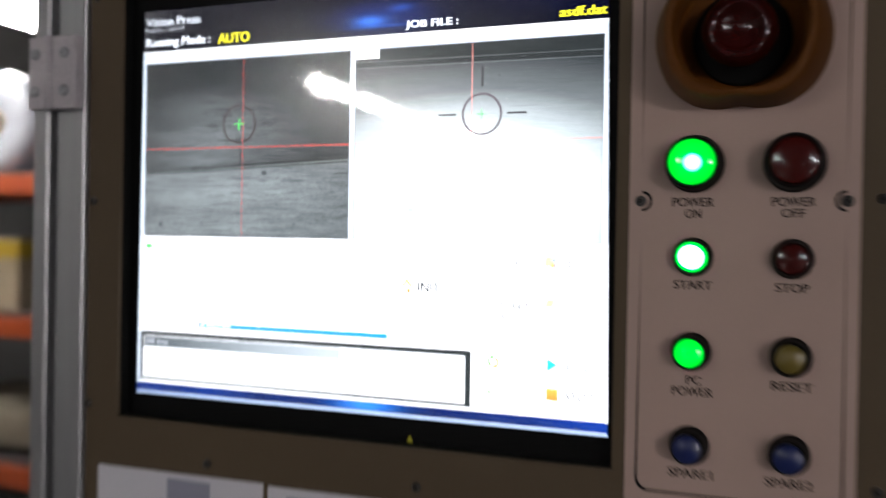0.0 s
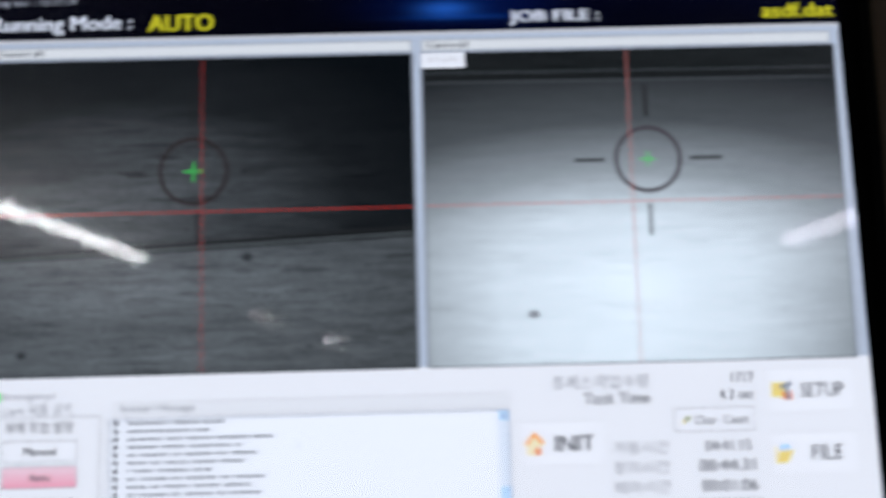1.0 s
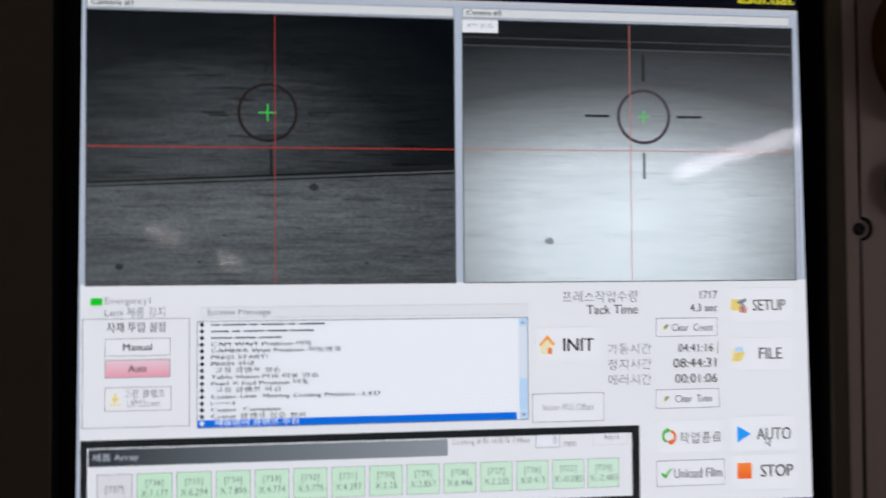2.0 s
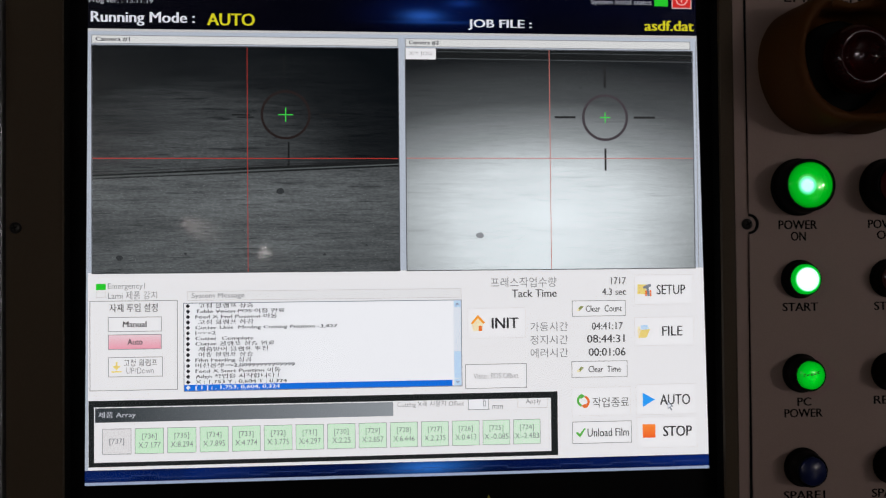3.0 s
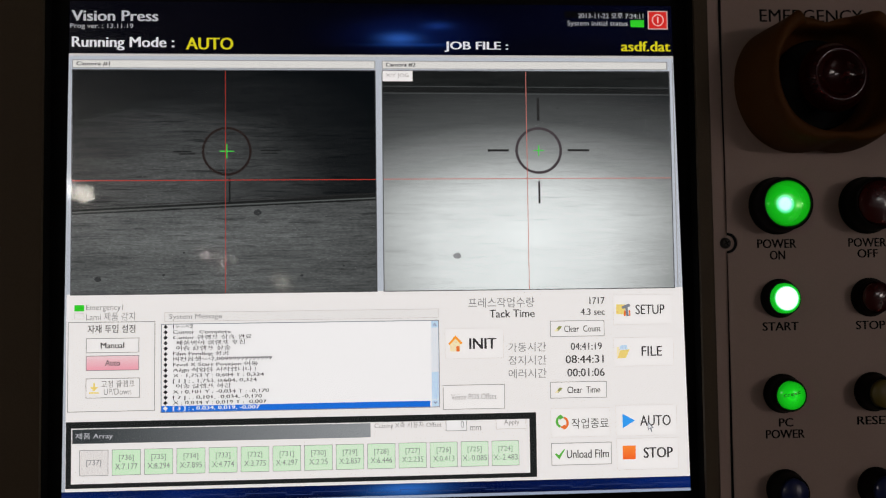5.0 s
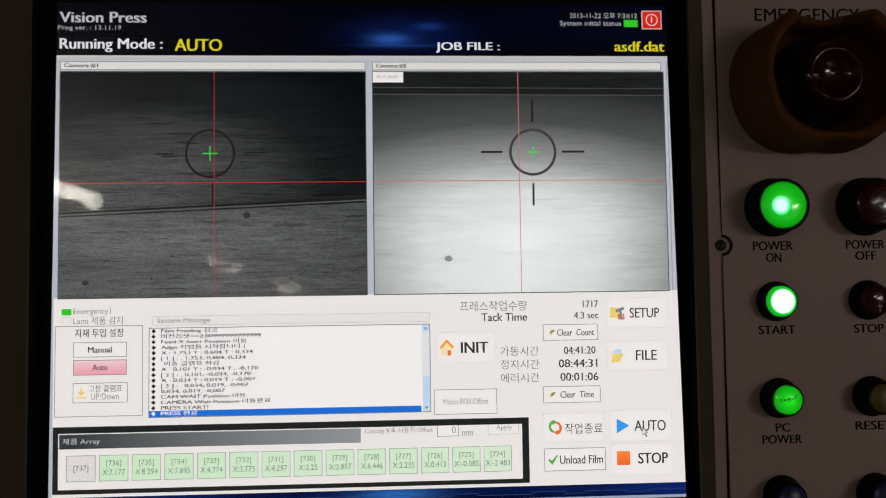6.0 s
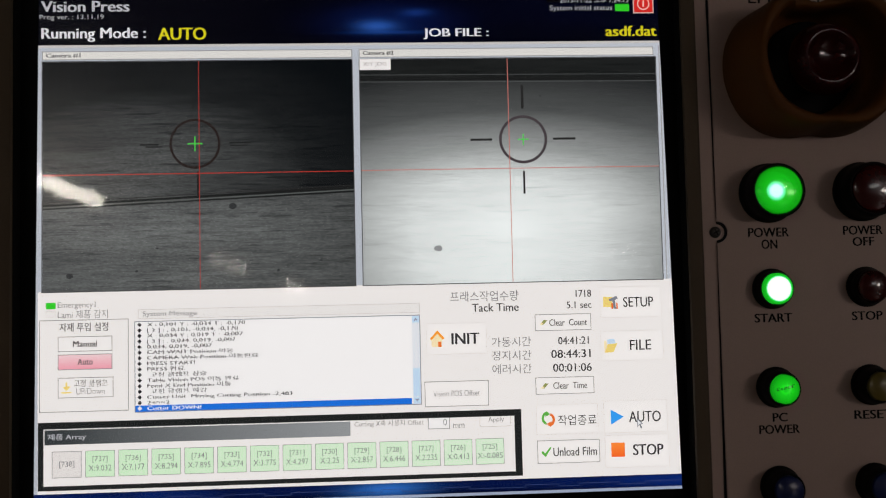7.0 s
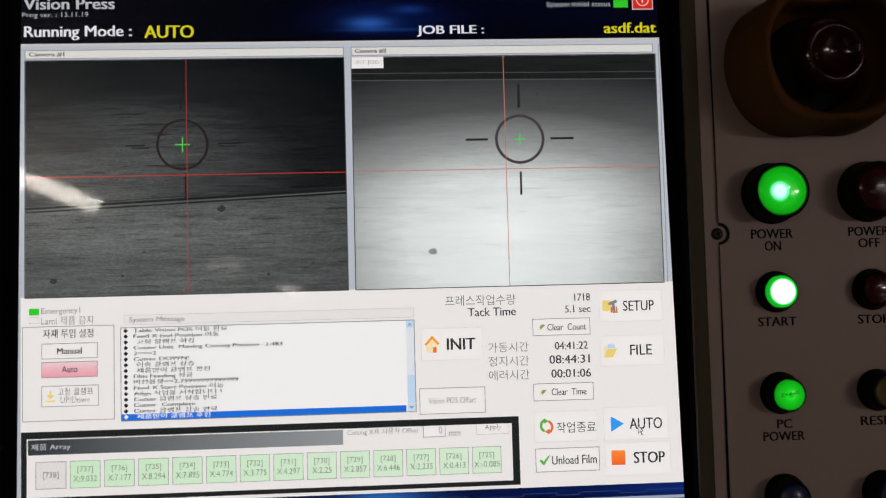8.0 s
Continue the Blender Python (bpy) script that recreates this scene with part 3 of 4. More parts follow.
def screw(x, y, z, r=3.2, turn=0.4):
    t = thing("screw", (x * MM, y * MM, z * MM), "dark round-head cross-recess screw in panel", "screw", "panel screws")
    bm = bmesh.new()
    lathe(bm, x * MM, y * MM, z * MM, [(r * MM, 0), (r * MM, 0.0006), (r * 0.85 * MM, 0.0016), (r * 0.5 * MM, 0.0021), (0, 0.0022)], 28)
    part("head", bm, SCREW, t)
    bm = bmesh.new()
    for k in (0, 1):
        a = turn + k * math.pi / 2
        u, v = Vector((math.cos(a), math.sin(a))) * r * 0.55, Vector((-math.sin(a), math.cos(a))) * r * 0.12
        poly(bm, [(x + p.x, z + p.y) for p in (u + v, -u + v, -u - v, u - v)], y - 2.3)
    part("recess", bm, ENGRAVING, t)


for x, z, a in ((-35, 1401, 0.3), (-37.5, 1254, 0.9), (-34, 1548, 0.5), (67, 1221, 0.2), (223, 1223, 0.7)):
    screw(x, -13, z, 3.0, a)

# ---- pages below the screen ----
def notice_sheet(pts, blocks):
    t = thing("notice_sheet", (pts[0][0] * MM, -0.0138, pts[0][1] * MM), "white printed paper sheet stuck on ivory panel", "paper", "sheets below the screen")
    bm = bmesh.new()
    slab(bm, pts, -13.8, -13.05)
    part("sheet", bm, WHITE_SHEET, t)
    for x0, x1, z1 in blocks:
        shape("print_block", [[(x0, 1060), (x1, 1060), (x1, z1), (x0, z1)]], -13.9, PRINT, t, "grey printed column")


notice_sheet([(-27, 1040), (112, 1040), (112, 1212.5), (-27, 1211)], [(34, 70, 1208)])
notice_sheet([(114, 1040), (330, 1040), (330, 1213.5), (116, 1211.5)], [(130, 150, 1206), (165, 190, 1207)])

# ---- touch screen monitor ----
monitor = thing("touch_screen_monitor", (0.1665, 0.03, 1.1), "lit black-framed industrial touch screen showing press control software", "monitor")
bm = bmesh.new()
box(bm, -0.06, 0.0035, 1.10, 0.39, 0.045, 1.70, 0.002)
part("housing", bm, HOUSING, monitor)
bm = bmesh.new()
rim = [(CUT[0] - 6, CUT[1] - 6), (CUT[2] + 6, CUT[1] - 6), (CUT[2] + 6, CUT[3] + 6), (CUT[0] - 6, CUT[3] + 6)]
inner = [(-3.9, 1263.4), (339.0, 1263.4), (334.8, 1538), (-1.6, 1538)]
for k in range(4):
    poly(bm, [rim[k], rim[(k + 1) % 4], inner[(k + 1) % 4], inner[k]], -1.2)
part("bezel", bm, BLACKGLASS, monitor, "black border of the screen")
x0, z0, x1, z1 = CUT
for a, b, c, d in ((x0 - 2.6, z0 - 2.6, x0 + 0.4, z1 + 2.6), (x1 - 0.4, z0 - 2.6, x1 + 2.6, z1 + 2.6), (x0 + 0.4, z0 - 2.6, x1 - 0.4, z0 + 0.4), (x0 + 0.4, z1 - 0.4, x1 - 0.4, z1 + 2.6)):
    bm = bmesh.new()
    box(bm, a * MM, -0.0098, b * MM, c * MM, -0.0013, d * MM)
    part("gasket", bm, GASKET, monitor, "black rubber gasket")
bm = bmesh.new()
slab(bm, [(-8, 1258), (343, 1258), (343, 1544), (-8, 1544)], -1.1, -1.05)
pane = part("glass_pane", bm, GLASS, monitor, "glossy screen glass")
pane.visible_shadow = False
shape("sticker", [[(211, 1247.8), (215.5, 1247.8), (213.2, 1252.5)]], -2.15, STICKER, monitor, "tiny yellow sticker")

V1, V2 = (0.0, 1376.9, 165.0, 1500.0), (169.4, 1376.9, 332.8, 1500.0)
LIST = (LIST_X0, LIST_Z0, LIST_X1, LIST_Z1)
CELLS = (3.6, 1277.8, 244.4, 1294.8)
COUNT = (281.0, 1367.4, 294.0, 1372.6)
SECS = (273.0, 1361.2, 294.0, 1366.6)
CLOCK = (268.5, 1341.6, 292.5, 1347.6)
DATE = (273.0, 1530.9, 320.0, 1534.9)
HOLES = [V1, V2, LIST, CELLS, COUNT, SECS, CLOCK]

# rear mask, behind the two live pictures, in front of the scrolling strips
bm = bmesh.new()
perforated(bm, -10, 1252, 345, 1548, [(h[0] - 0.8, h[1] - 0.8, h[2] + 0.8, h[3] + 0.8) for h in (LIST, CELLS, COUNT, CLOCK, DATE)] + [(SECS[0] - 0.8, SECS[1], SECS[2] + 0.8, SECS[3] + 0.8)], 0.6)
part("rear_mask", bm, BLACKOUT, monitor)

# the window face
bm = bmesh.new()
perforated(bm, -9, 1271.2, 344, 1376.9, [h for h in HOLES if h not in (V1, V2)], 0.0)
part("window_face", bm, FACE, monitor, "pale window area of the software")
bm = bmesh.new()
perforated(bm, -9, 1376.9, 344, 1509.2, [V1, V2], 0.0)
part("window_border", bm, BORDER, monitor)
bm = bmesh.new()
perforated(bm, -9, 1509.2, 344, 1548, [DATE], 0.0)
part("header_picture", bm, HEADER, monitor, "dark blue header picture")
footer = patch("footer_picture", -9, 1264.7, 344, 1271.2, 0.0, FOOTER, monitor, "dark blue footer picture")
patch("edge_line", -9, 1255, 344, 1264.7, 0.0, FOOTEDGE, monitor)
patch("edge_line", -9, 1271.2, -2.4, 1376.9, -0.05, BORDER, monitor)
patch("edge_line", 334.9, 1376.9, 335.3, 1506, -0.05, LINE, monitor)
patch("edge_line", -9, 1507.9, 344, 1509.2, -0.05, SHADE, monitor)
bm = bmesh.new()
x = -2.0
k = 0
while x < 330:
    w = (22, 14, 30, 18, 11)[k % 5]
    quad(bm, x, 1266.6 + (k % 2) * 1.2, x + w, 1266.85 + (k % 2) * 1.2, -0.1)
    quad(bm, x + w, 1266.6, x + w + 0.3, 1268.05, -0.1)
    x += w
    k += 1
part("circuit_lines", bm, FOOTLINE, footer)

# header text
words("Vision Press", -0.9, 1533.3, 46.0, 1527.4, -0.1, DIMINK, monitor, 0.055, "header_text")
words("Prog ver. : 13.11.19", -1.6, 1525.9, 32.3, 1522.6, -0.1, DIMINK, monitor, 0.0, "header_text")
words("Running Mode :", -0.7, 1518.6, 54.7, 1511.0, -0.1, WHITEINK, monitor, 0.055, "header_text")
words("AUTO", 61.0, 1518.4, 86.9, 1511.7, -0.1, YELLOW, monitor, 0.055, "mode_text")
words("JOB FILE :", 204.4, 1517.0, 240.6, 1511.0, -0.1, WHITEINK, monitor, 0.055, "header_text")
words("asdf.dat", 305.4, 1517.7, 334.3, 1511.9, -0.1, YELLOW, monitor, 0.055, "file_text")
words("System initial status", 274.8, 1529.4, 309.6, 1525.8, -0.1, DIMINK, monitor, 0.0, "header_text")
patch("status_lamp", 311.3, 1525.9, 319.2, 1530.0, -0.1, GREEN, monitor, "green status lamp")
power = patch("power_button", 321.4, 1524.6, 333.0, 1535.4, -0.1, glow("pale rim", (0.55, 0.4, 0.38)), monitor, "red power button")
patch("button_face", 322.0, 1525.2, 332.4, 1534.8, -0.2, POWERRED, power)
bm = bmesh.new()
ring_poly(bm, 327.2, 1530.0, 2.9, 3.5, -0.3, 28)
quad(bm, 326.8, 1528.3, 327.6, 1531.8, -0.3)
part("power_mark", bm, glow("pale pink", (0.8, 0.5, 0.45)), power)

# live pictures
for V, mat, depth in ((V1, VIEW_A, 0.52), (V2, VIEW_B, 0.3)):
    patch("live_picture", V[0] - 0.3, V[1] - 0.3, V[2] + 0.3, V[3] + 0.3, depth, mat, monitor, "live camera picture of brushed film")
    outline("picture_frame", V[0] - 0.5, V[1] - 0.5, V[2] + 0.5, V[3] + 0.5, 0.5, -0.1, DARKLINE, monitor)
for V, text, x1 in ((V1, "Camera #1", 20.0), (V2, "Camera #2", 188.0)):
    strip = patch("picture_title", V[0], 1501.4, V[2] - (1.2 if V is V2 else 0), 1505.5, -0.1, TITLE, monitor)
    outline("strip_edge", V[0] - 0.3, 1501.1, V[2] + (-0.9 if V is V2 else 0.3), 1505.8, 0.35, -0.15, STRIPLINE, strip)
    words(text, V[0] + 1.8, 1504.7, x1, 1502.3, -0.2, INK, strip, 0.05)
jog = patch("jog_button", 169.0, 1494.2, 186.2, 1500.4, -0.1, BUTTON, monitor, "small white jog button")
words("X/Y JOG", 171.2, 1498.6, 184.0, 1495.8, -0.2, GREYINK, jog)

patch("live_picture", 125.0, 1476.0, V1[2] + 0.3, V1[3] + 0.3, 0.1, VIEW_A, monitor, "corner of the live picture")

# specks that stay with the cameras' optics
rnd = random.Random(4)
for V, mat, depth, spots in ((V1, SPECK, 0.24, [(100, 1421, 1.7), (14, 1385, 1.4), (49, 1387, 0.6), (124, 1386, 0.7), (60, 1399, 0.5), (147, 1391, 0.5), (88, 1463, 0.5), (268, 1479, 0.5)]),
                             (V2, PALESPECK, 0.26, [(210, 1396, 1.6)])):
    for x, z, r in spots:
        bm = bmesh.new()
        poly(bm, [(x + r * (1 + 0.3 * rnd.random()) * math.cos(a) * 1.15, z + r * (0.8 + 0.4 * rnd.random()) * math.sin(a)) for a in [2 * math.pi * k / 14 for k in range(14)]], depth)
        part("speck", bm, mat, monitor)

# the printed film: it slides under the two cameras

def film_marks(cx, cz, r, w, ring_mat, tick_mat, ticks, cross, depth):
    """One printed registration mark: ring, four ticks and the green cross that tracks it."""
    bm = bmesh.new()
    ring_poly(bm, cx, cz, r - w, r, depth, 72)
    mark = part("film_marks", bm, ring_mat, monitor, "printed ring mark on the film")
    for x0, z0, x1, z1 in ticks:
        bm = bmesh.new()
        quad(bm, x0, z0, x1, z1, depth)
        part("tick", bm, tick_mat, mark)
    bm = bmesh.new()
    c = cross
    quad(bm, cx - c, cz - 0.28, cx + c, cz + 0.28, depth - 0.03)
    quad(bm, cx - 0.28, cz - c, cx + 0.28, cz - 0.28, depth - 0.03)
    quad(bm, cx - 0.28, cz + 0.28, cx + 0.28, cz + c, depth - 0.03)
    part("green_cross", bm, LIME, mark, "green tracking cross")
    return mark


mark_a = film_marks(83.2, 1455.0, 13.6, 1.35, RING_A, MARK_DARK, [(54, 1454.4, 64, 1455.2), (57, 1453.2, 66, 1453.9), (101.5, 1454.9, 113, 1455.6), (102, 1453.6, 111, 1454.2), (81.9, 1474, 82.9, 1488), (84.2, 1426, 85.2, 1440)], 4.0, 0.38)
mark_b = film_marks(257.0, 1455.0, 13.3, 1.5, RING_B, MARK_MID, [(228, 1454.5, 240, 1455.7), (273.5, 1454.5, 286, 1455.7), (256.3, 1472, 257.8, 1485), (256.4, 1425, 257.5, 1437.5)], 3.0, 0.2)
# film edges, drawn past the pictures' sides so that they can slide
for off, w, mat in ((1.0, 0.9, MARK_DARK), (0.2, 0.7, EDGE_LIGHT), (-0.8, 0.75, MARK_DARK), (2.9, 0.4, MARK_MID)):
    shape("film_edge", [[(-40, 1419.4 + off), (205, 1429.8 + off), (205, 1429.8 + off + w * (2.2 if off == 1.0 else 1.1)), (-40, 1419.4 + off + w * 0.6)]], 0.42, mat, mark_a)
shape("film_lower", [[(-40, 1367.5), (205, 1367.5), (205, 1429.5), (-40, 1419.2)]], 0.46, VIEW_C, mark_a, "lighter film below the edge")
shape("film_border", [[(143, 1489.4), (345, 1488.4), (345, 1507), (143, 1507)]], 0.26, BAND_B, mark_b, "dark border of the film")
shape("film_edge", [[(143, 1488.4), (345, 1487.2), (345, 1488.9), (143, 1490.0)]], 0.22, MARK_DARK, mark_b)
shape("film_edge", [[(143, 1487.6), (345, 1486.5), (345, 1486.9), (143, 1488.0)]], 0.22, EDGE_DIM, mark_b)
shape("film_edge", [[(143, 1491.5), (345, 1490.5), (345, 1490.8), (143, 1491.8)]], 0.22, EDGE_DIM, mark_b)

# red cross lines
bm = bmesh.new()
quad(bm, 82.35, V1[1], 82.65, V1[3], 0.05)
quad(bm, V1[0], 1438.7, 82.3, 1439.15, 0.05)
quad(bm, 82.7, 1438.7, V1[2], 1439.15, 0.05)
part("cross_lines", bm, RED, monitor, "red cross lines")
bm = bmesh.new()
quad(bm, 250.1, V2[1], 250.5, V2[3], 0.15)
quad(bm, V2[0], 1438.9, 250.1, 1439.3, 0.15)
quad(bm, 250.5, 1438.9, V2[2], 1439.3, 0.15)
part("cross_lines", bm, PALERED, monitor, "thin red cross lines")

# left column
patch("emergency_lamp", 1.8, 1367.8, 7.0, 1371.2, -0.1, GREEN, monitor, "green lamp square")
outline("check_box", 1.8, 1363.6, 7.0, 1366.9, 0.3, -0.1, SHADE, monitor)
words("Emergency1", 8.0, 1371.4, 27.6, 1367.4, -0.1, GREYINK, monitor)
words("Lami 제품 감지", 8.0, 1367.0, 34.0, 1362.6, -0.1, GREYINK, monitor)
outline("group_frame", -1.6, 1313.6, 44.8, 1362.0, 0.4, -0.1, LINE, monitor)
words("자재 투입 설정", 8.8, 1360.4, 34.2, 1355.8, -0.1, INK, monitor, 0.03)


def soft_button(name, x0, z0, x1, z1, label, face=None, rim=None):
    b = patch(name, x0, z0, x1, z1, -0.05, rim or FAINT, monitor, label)
    patch("button_face", x0 + 0.4, z0 + 0.4, x1 - 0.4, z1 - 0.4, -0.1, face or BUTTON, b)
    return b


b = soft_button("manual_button", 8, 1345.2, 36.3, 1353.2, "white manual mode button", rim=LINE)
words("Manual", 15.8, 1350.8, 28.4, 1347.6, -0.2, INK, b, 0.055)
b = soft_button("auto_mode_button", 8, 1335.6, 36.3, 1343.8, "pink auto mode button", PINK, LINE)
words("Auto", 18.2, 1341.4, 26.2, 1338.2, -0.2, INK, b, 0.03)
b = soft_button("clamp_button", 8, 1320.9, 36.8, 1331.6, "white clamp button", rim=LINE)
words("고정 클램프", 16.3, 1330.4, 34.0, 1326.6, -0.2, INK, b)
words("UP/Down", 17.6, 1326.0, 32.2, 1322.6, -0.2, GREYINK, b)
shape("down_arrow", [[(10.2, 1327.0), (12.0, 1327.0), (12.0, 1329.2), (13.0, 1329.2), (13.0, 1327.0), (14.8, 1327.0), (12.5, 1324.6)], [(9.8, 1323.4), (15.2, 1323.4), (15.2, 1324.2), (9.8, 1324.2)]], -0.2, FOLDER, b)

# message list
head = patch("list_title", 50.0, 1361.8, 199.0, 1366.4, -0.1, glow("list title", (0.75, 0.74, 0.72)), monitor)
outline("strip_edge", 49.7, 1361.5, 199.3, 1366.7, 0.3, -0.15, SHADE, head)
words("System Message", 52.3, 1365.6, 80.5, 1362.2, -0.2, GREYINK, head, 0.0)
outline("list_frame", LIST_X0 - 0.4, LIST_Z0 - 0.4, LIST_X1 + 0.4, LIST_Z1 + 0.4, 0.45, -0.1, STEEL, monitor)
patch("list_paper", LIST_X0 - 1, LIST_Z0 - 1, LIST_X1 + 1, LIST_Z1 + 1, 3.1, PAPER, monitor, "white message list")
patch("highlight_row", LIST_X0 - 1, LIST_Z0 - 1, 194.2, LIST_Z0 + ROW, 2.9, BLUE, monitor, "blue highlighted row")
bar = patch("scroll_bar", 194.8, LIST_Z0, LIST_X1, LIST_Z1, 0.3, glow("scroll track", (0.70, 0.74, 0.78)), monitor)
patch("scroll_thumb", 195.0, LIST_Z0 + 4.2, LIST_X1 - 0.2, LIST_Z0 + 19, 0.2, SKYBLUE, bar)
for z, s in ((LIST_Z1 - 2.0, 1), (LIST_Z0 + 2.0, -1)):
    patch("scroll_button", 195.0, z - 1.8, LIST_X1 - 0.2, z + 1.8, 0.2, SKYBLUE, bar)
    shape("scroll_arrow", [[(195.9, z - 0.6 * s), (196.9, z + 0.7 * s), (197.9, z - 0.6 * s), (197.4, z - 0.9 * s), (196.9, z - 0.1 * s), (196.4, z - 0.9 * s)]], 0.1, STEEL, bar)

# the list's lines, oldest first; the line at index FIRST + k; unreadable words are plain bars
FIRST = -19
MESSAGES = [
    "~12 8 6", "~18 5", "~10 5 8 9 6", "~9 7 12 2", "~3 8 3 8 3 8", "~6 3 7 7 7", "~1 6 9 6", "~3 8 3 9 3 9", "~6 3 7 8 8", "~3 8 3 8 3 9", "~6 3 7 7 8", "~7 7 8",
    "CAM WAIT Position 이동", "CAMERA Wait Position 이동완료", "PRESS START!", "PRESS 완료", "  고정 클램프 상승", "Table Vision POS 이동 완료", "Feed X End Position 이동",
    "  고정 클램프 하강", "Cutter Unit  Moving Cutting Position -3,427", "1===2", "Cutter  Complete", "Cutter 클램프 상승 완료", "  제품받이 클램프 후진", "  이송 클램프 상승",
    "Film Feeding 성공", "비전옵셋==2,00999999999999", "Feed X Start Position 이동", "Ailgn 작업을 시작합니다 !", "X : 1,753 Y : 0,604 T : 0,324", "[ 1 ] : , 1,753, 0,604, 0,324",
    "  이송 클램프 하강", "X : 0,101 Y : -0,034 T : -0,170", "[ 2 ] : , 0,101, -0,034, -0,170", "X : 0,034 Y : 0,019 T : -0,007", "[ 3 ] : , 0,034, 0,019, -0,007", "0,034, 0,019, -0,007",
    "CAM WAIT Position 이동", "CAMERA Wait Position 이동완료", "PRESS START!", "PRESS 완료", "  고정 클램프 상승", "Table Vision POS 이동 완료", "Feed X End Position 이동", "  고정 클램프 하강",
    "Cutter Unit  Moving Cutting Position -2,483", "2===2", "Cutter DOWN!", "  이송 클램프 상승", "  제품받이 클램프 전진", "Film Feeding 성공", "비전옵셋==2,75999999999999",
    "Feed X Start Position 이동", "Ailgn 작업을 시작합니다 !", "Cutter 클램프 상승 완료", "Cutter  Complete", "Cutter 클램프 상승 완료", "  제품받이 클램프 후진"]
TEXT_X, TEXT_SIZE = 53.6, 2.75
reel = new("message_reel")
reel.empty_display_size = 0.01
reel.parent = monitor
reel.matrix_parent_inverse = monitor.matrix_basis.inverted()
ref, refco = letters("Cutter Unit  Moving Cutting Position -3,427", 0.045)
STRETCH = 77.0 / (TEXT_SIZE * float(refco[:, 0].max() - refco[:, 0].min()))
bpy.data.meshes.remove(ref)
for k, text in enumerate(MESSAGES):
    z = LIST_Z0 - (FIRST + k) * ROW      # at rest the line with index 0 lies on the foot row
    bm = bmesh.new()
    poly(bm, [(49.7 + a, z + 1.5 + c) for a, c in ((-1.25, 0), (0, -1.25), (1.25, 0), (0, 1.25))], 2.6)
    bullet = part("bullet", bm, LISTINK, reel)
    if text.startswith("~"):
        bm = bmesh.new()
        x = TEXT_X
        for w in text[1:].split():
            quad(bm, x, z + 1.05, x + float(w) * 1.35, z + 1.8, 2.6)
            x += float(w) * 1.35 + 1.1
        part("message_line", bm, LISTINK, reel)
    else:
        lead = len(text) - len(text.lstrip())
        line_of(text.strip(), TEXT_X + lead * 0.8, z + 0.62, TEXT_SIZE, STRETCH, 2.6, LISTINK, reel, 0.045, name="message_line")

# middle and right columns
b = soft_button("init_button", 202.5, 1338.6, 235.3, 1355.6, "pale home button")
words("INIT", 216.0, 1350.0, 231.2, 1344.0, -0.2, INK, b, 0.055)
shape("house_icon", [[(204.4, 1347.2), (208.4, 1351.8), (212.4, 1347.4), (211.4, 1346.6), (208.4, 1349.9), (205.2, 1346.4)]], -0.22, ORANGE, b)
shape("house_icon", [[(205.3, 1342.9), (210.8, 1342.7), (211.2, 1346.8), (208.4, 1349.9), (205.2, 1346.4)]], -0.2, CREAM, b)
shape("house_door", [[(208.8, 1342.8), (210.6, 1342.8), (210.6, 1345.6), (208.8, 1345.6)]], -0.24, RUST, b)
words("프레스작업수량", 215.8, 1372.4, 253.0, 1366.8, -0.1, GREYINK, monitor)
words("Tack Time", 227.6, 1365.6, 253.0, 1361.2, -0.1, INK, monitor, 0.03)
for z, text in ((1347.2, "가동시간"), (1339.9, "정지시간"), (1332.6, "에러시간")):
    words(text, 237.8, z, 259.2, z - 5.2, -0.1, GREYINK, monitor)
words("08:44:31", 270.0, 1339.6, 291.6, 1335.2, -0.1, INK, monitor, 0.03)
words("00:01:06", 270.8, 1332.2, 292.0, 1327.8, -0.1, INK, monitor, 0.03)


def eraser(x, z, parent):
    shape("eraser_icon", [[(x, z), (x + 2.2, z), (x + 4.6, z + 2.6), (x + 2.6, z + 2.8)]], -0.2, OLIVE, parent)
    shape("eraser_tip", [[(x, z), (x + 1.3, z - 0.2), (x + 2.2, z + 0.8), (x + 1.2, z + 1.4)]], -0.22, CREAM, parent)


b = soft_button("clear_count_button", 261.6, 1350.0, 292.4, 1359.0, "white clear count button", rim=LINE)
words("Clear  Count", 269.4, 1356.2, 290.2, 1352.6, -0.2, INK, b, 0.03)
eraser(263.9, 1353.2, b)
b = soft_button("clear_time_button", 261.0, 1315.8, 293.0, 1325.0, "white clear time button", rim=LINE)
words("Clear  Time", 270.6, 1322.2, 289.2, 1318.6, -0.2, INK, b, 0.03)
eraser(263.6, 1319.0, b)
b = soft_button("offset_button", 201.0, 1310.8, 235.6, 1324.4, "white offset button", rim=LINE)
words("Vision POS Offset", 205.6, 1319.4, 230.8, 1316.2, -0.2, GREYINK, b)
b = soft_button("setup_button", 297.4, 1356.2, 331.6, 1373.2, "pale setup button")
words("SETUP", 310.3, 1367.4, 327.0, 1361.9, -0.2, INK, b, 0.03)
shape("note_icon", [[(299.2, 1362.2), (304.2, 1362.0), (304.4, 1367.6), (299.3, 1367.8)]], -0.2, FOLDER, b)
shape("tool_icon", [[(302.4, 1366.4), (306.8, 1368.2), (307.4, 1366.6), (305.8, 1365.9), (306.4, 1361.0), (305.0, 1360.9), (304.4, 1365.4), (302.7, 1365.2)]], -0.24, STEEL, b)
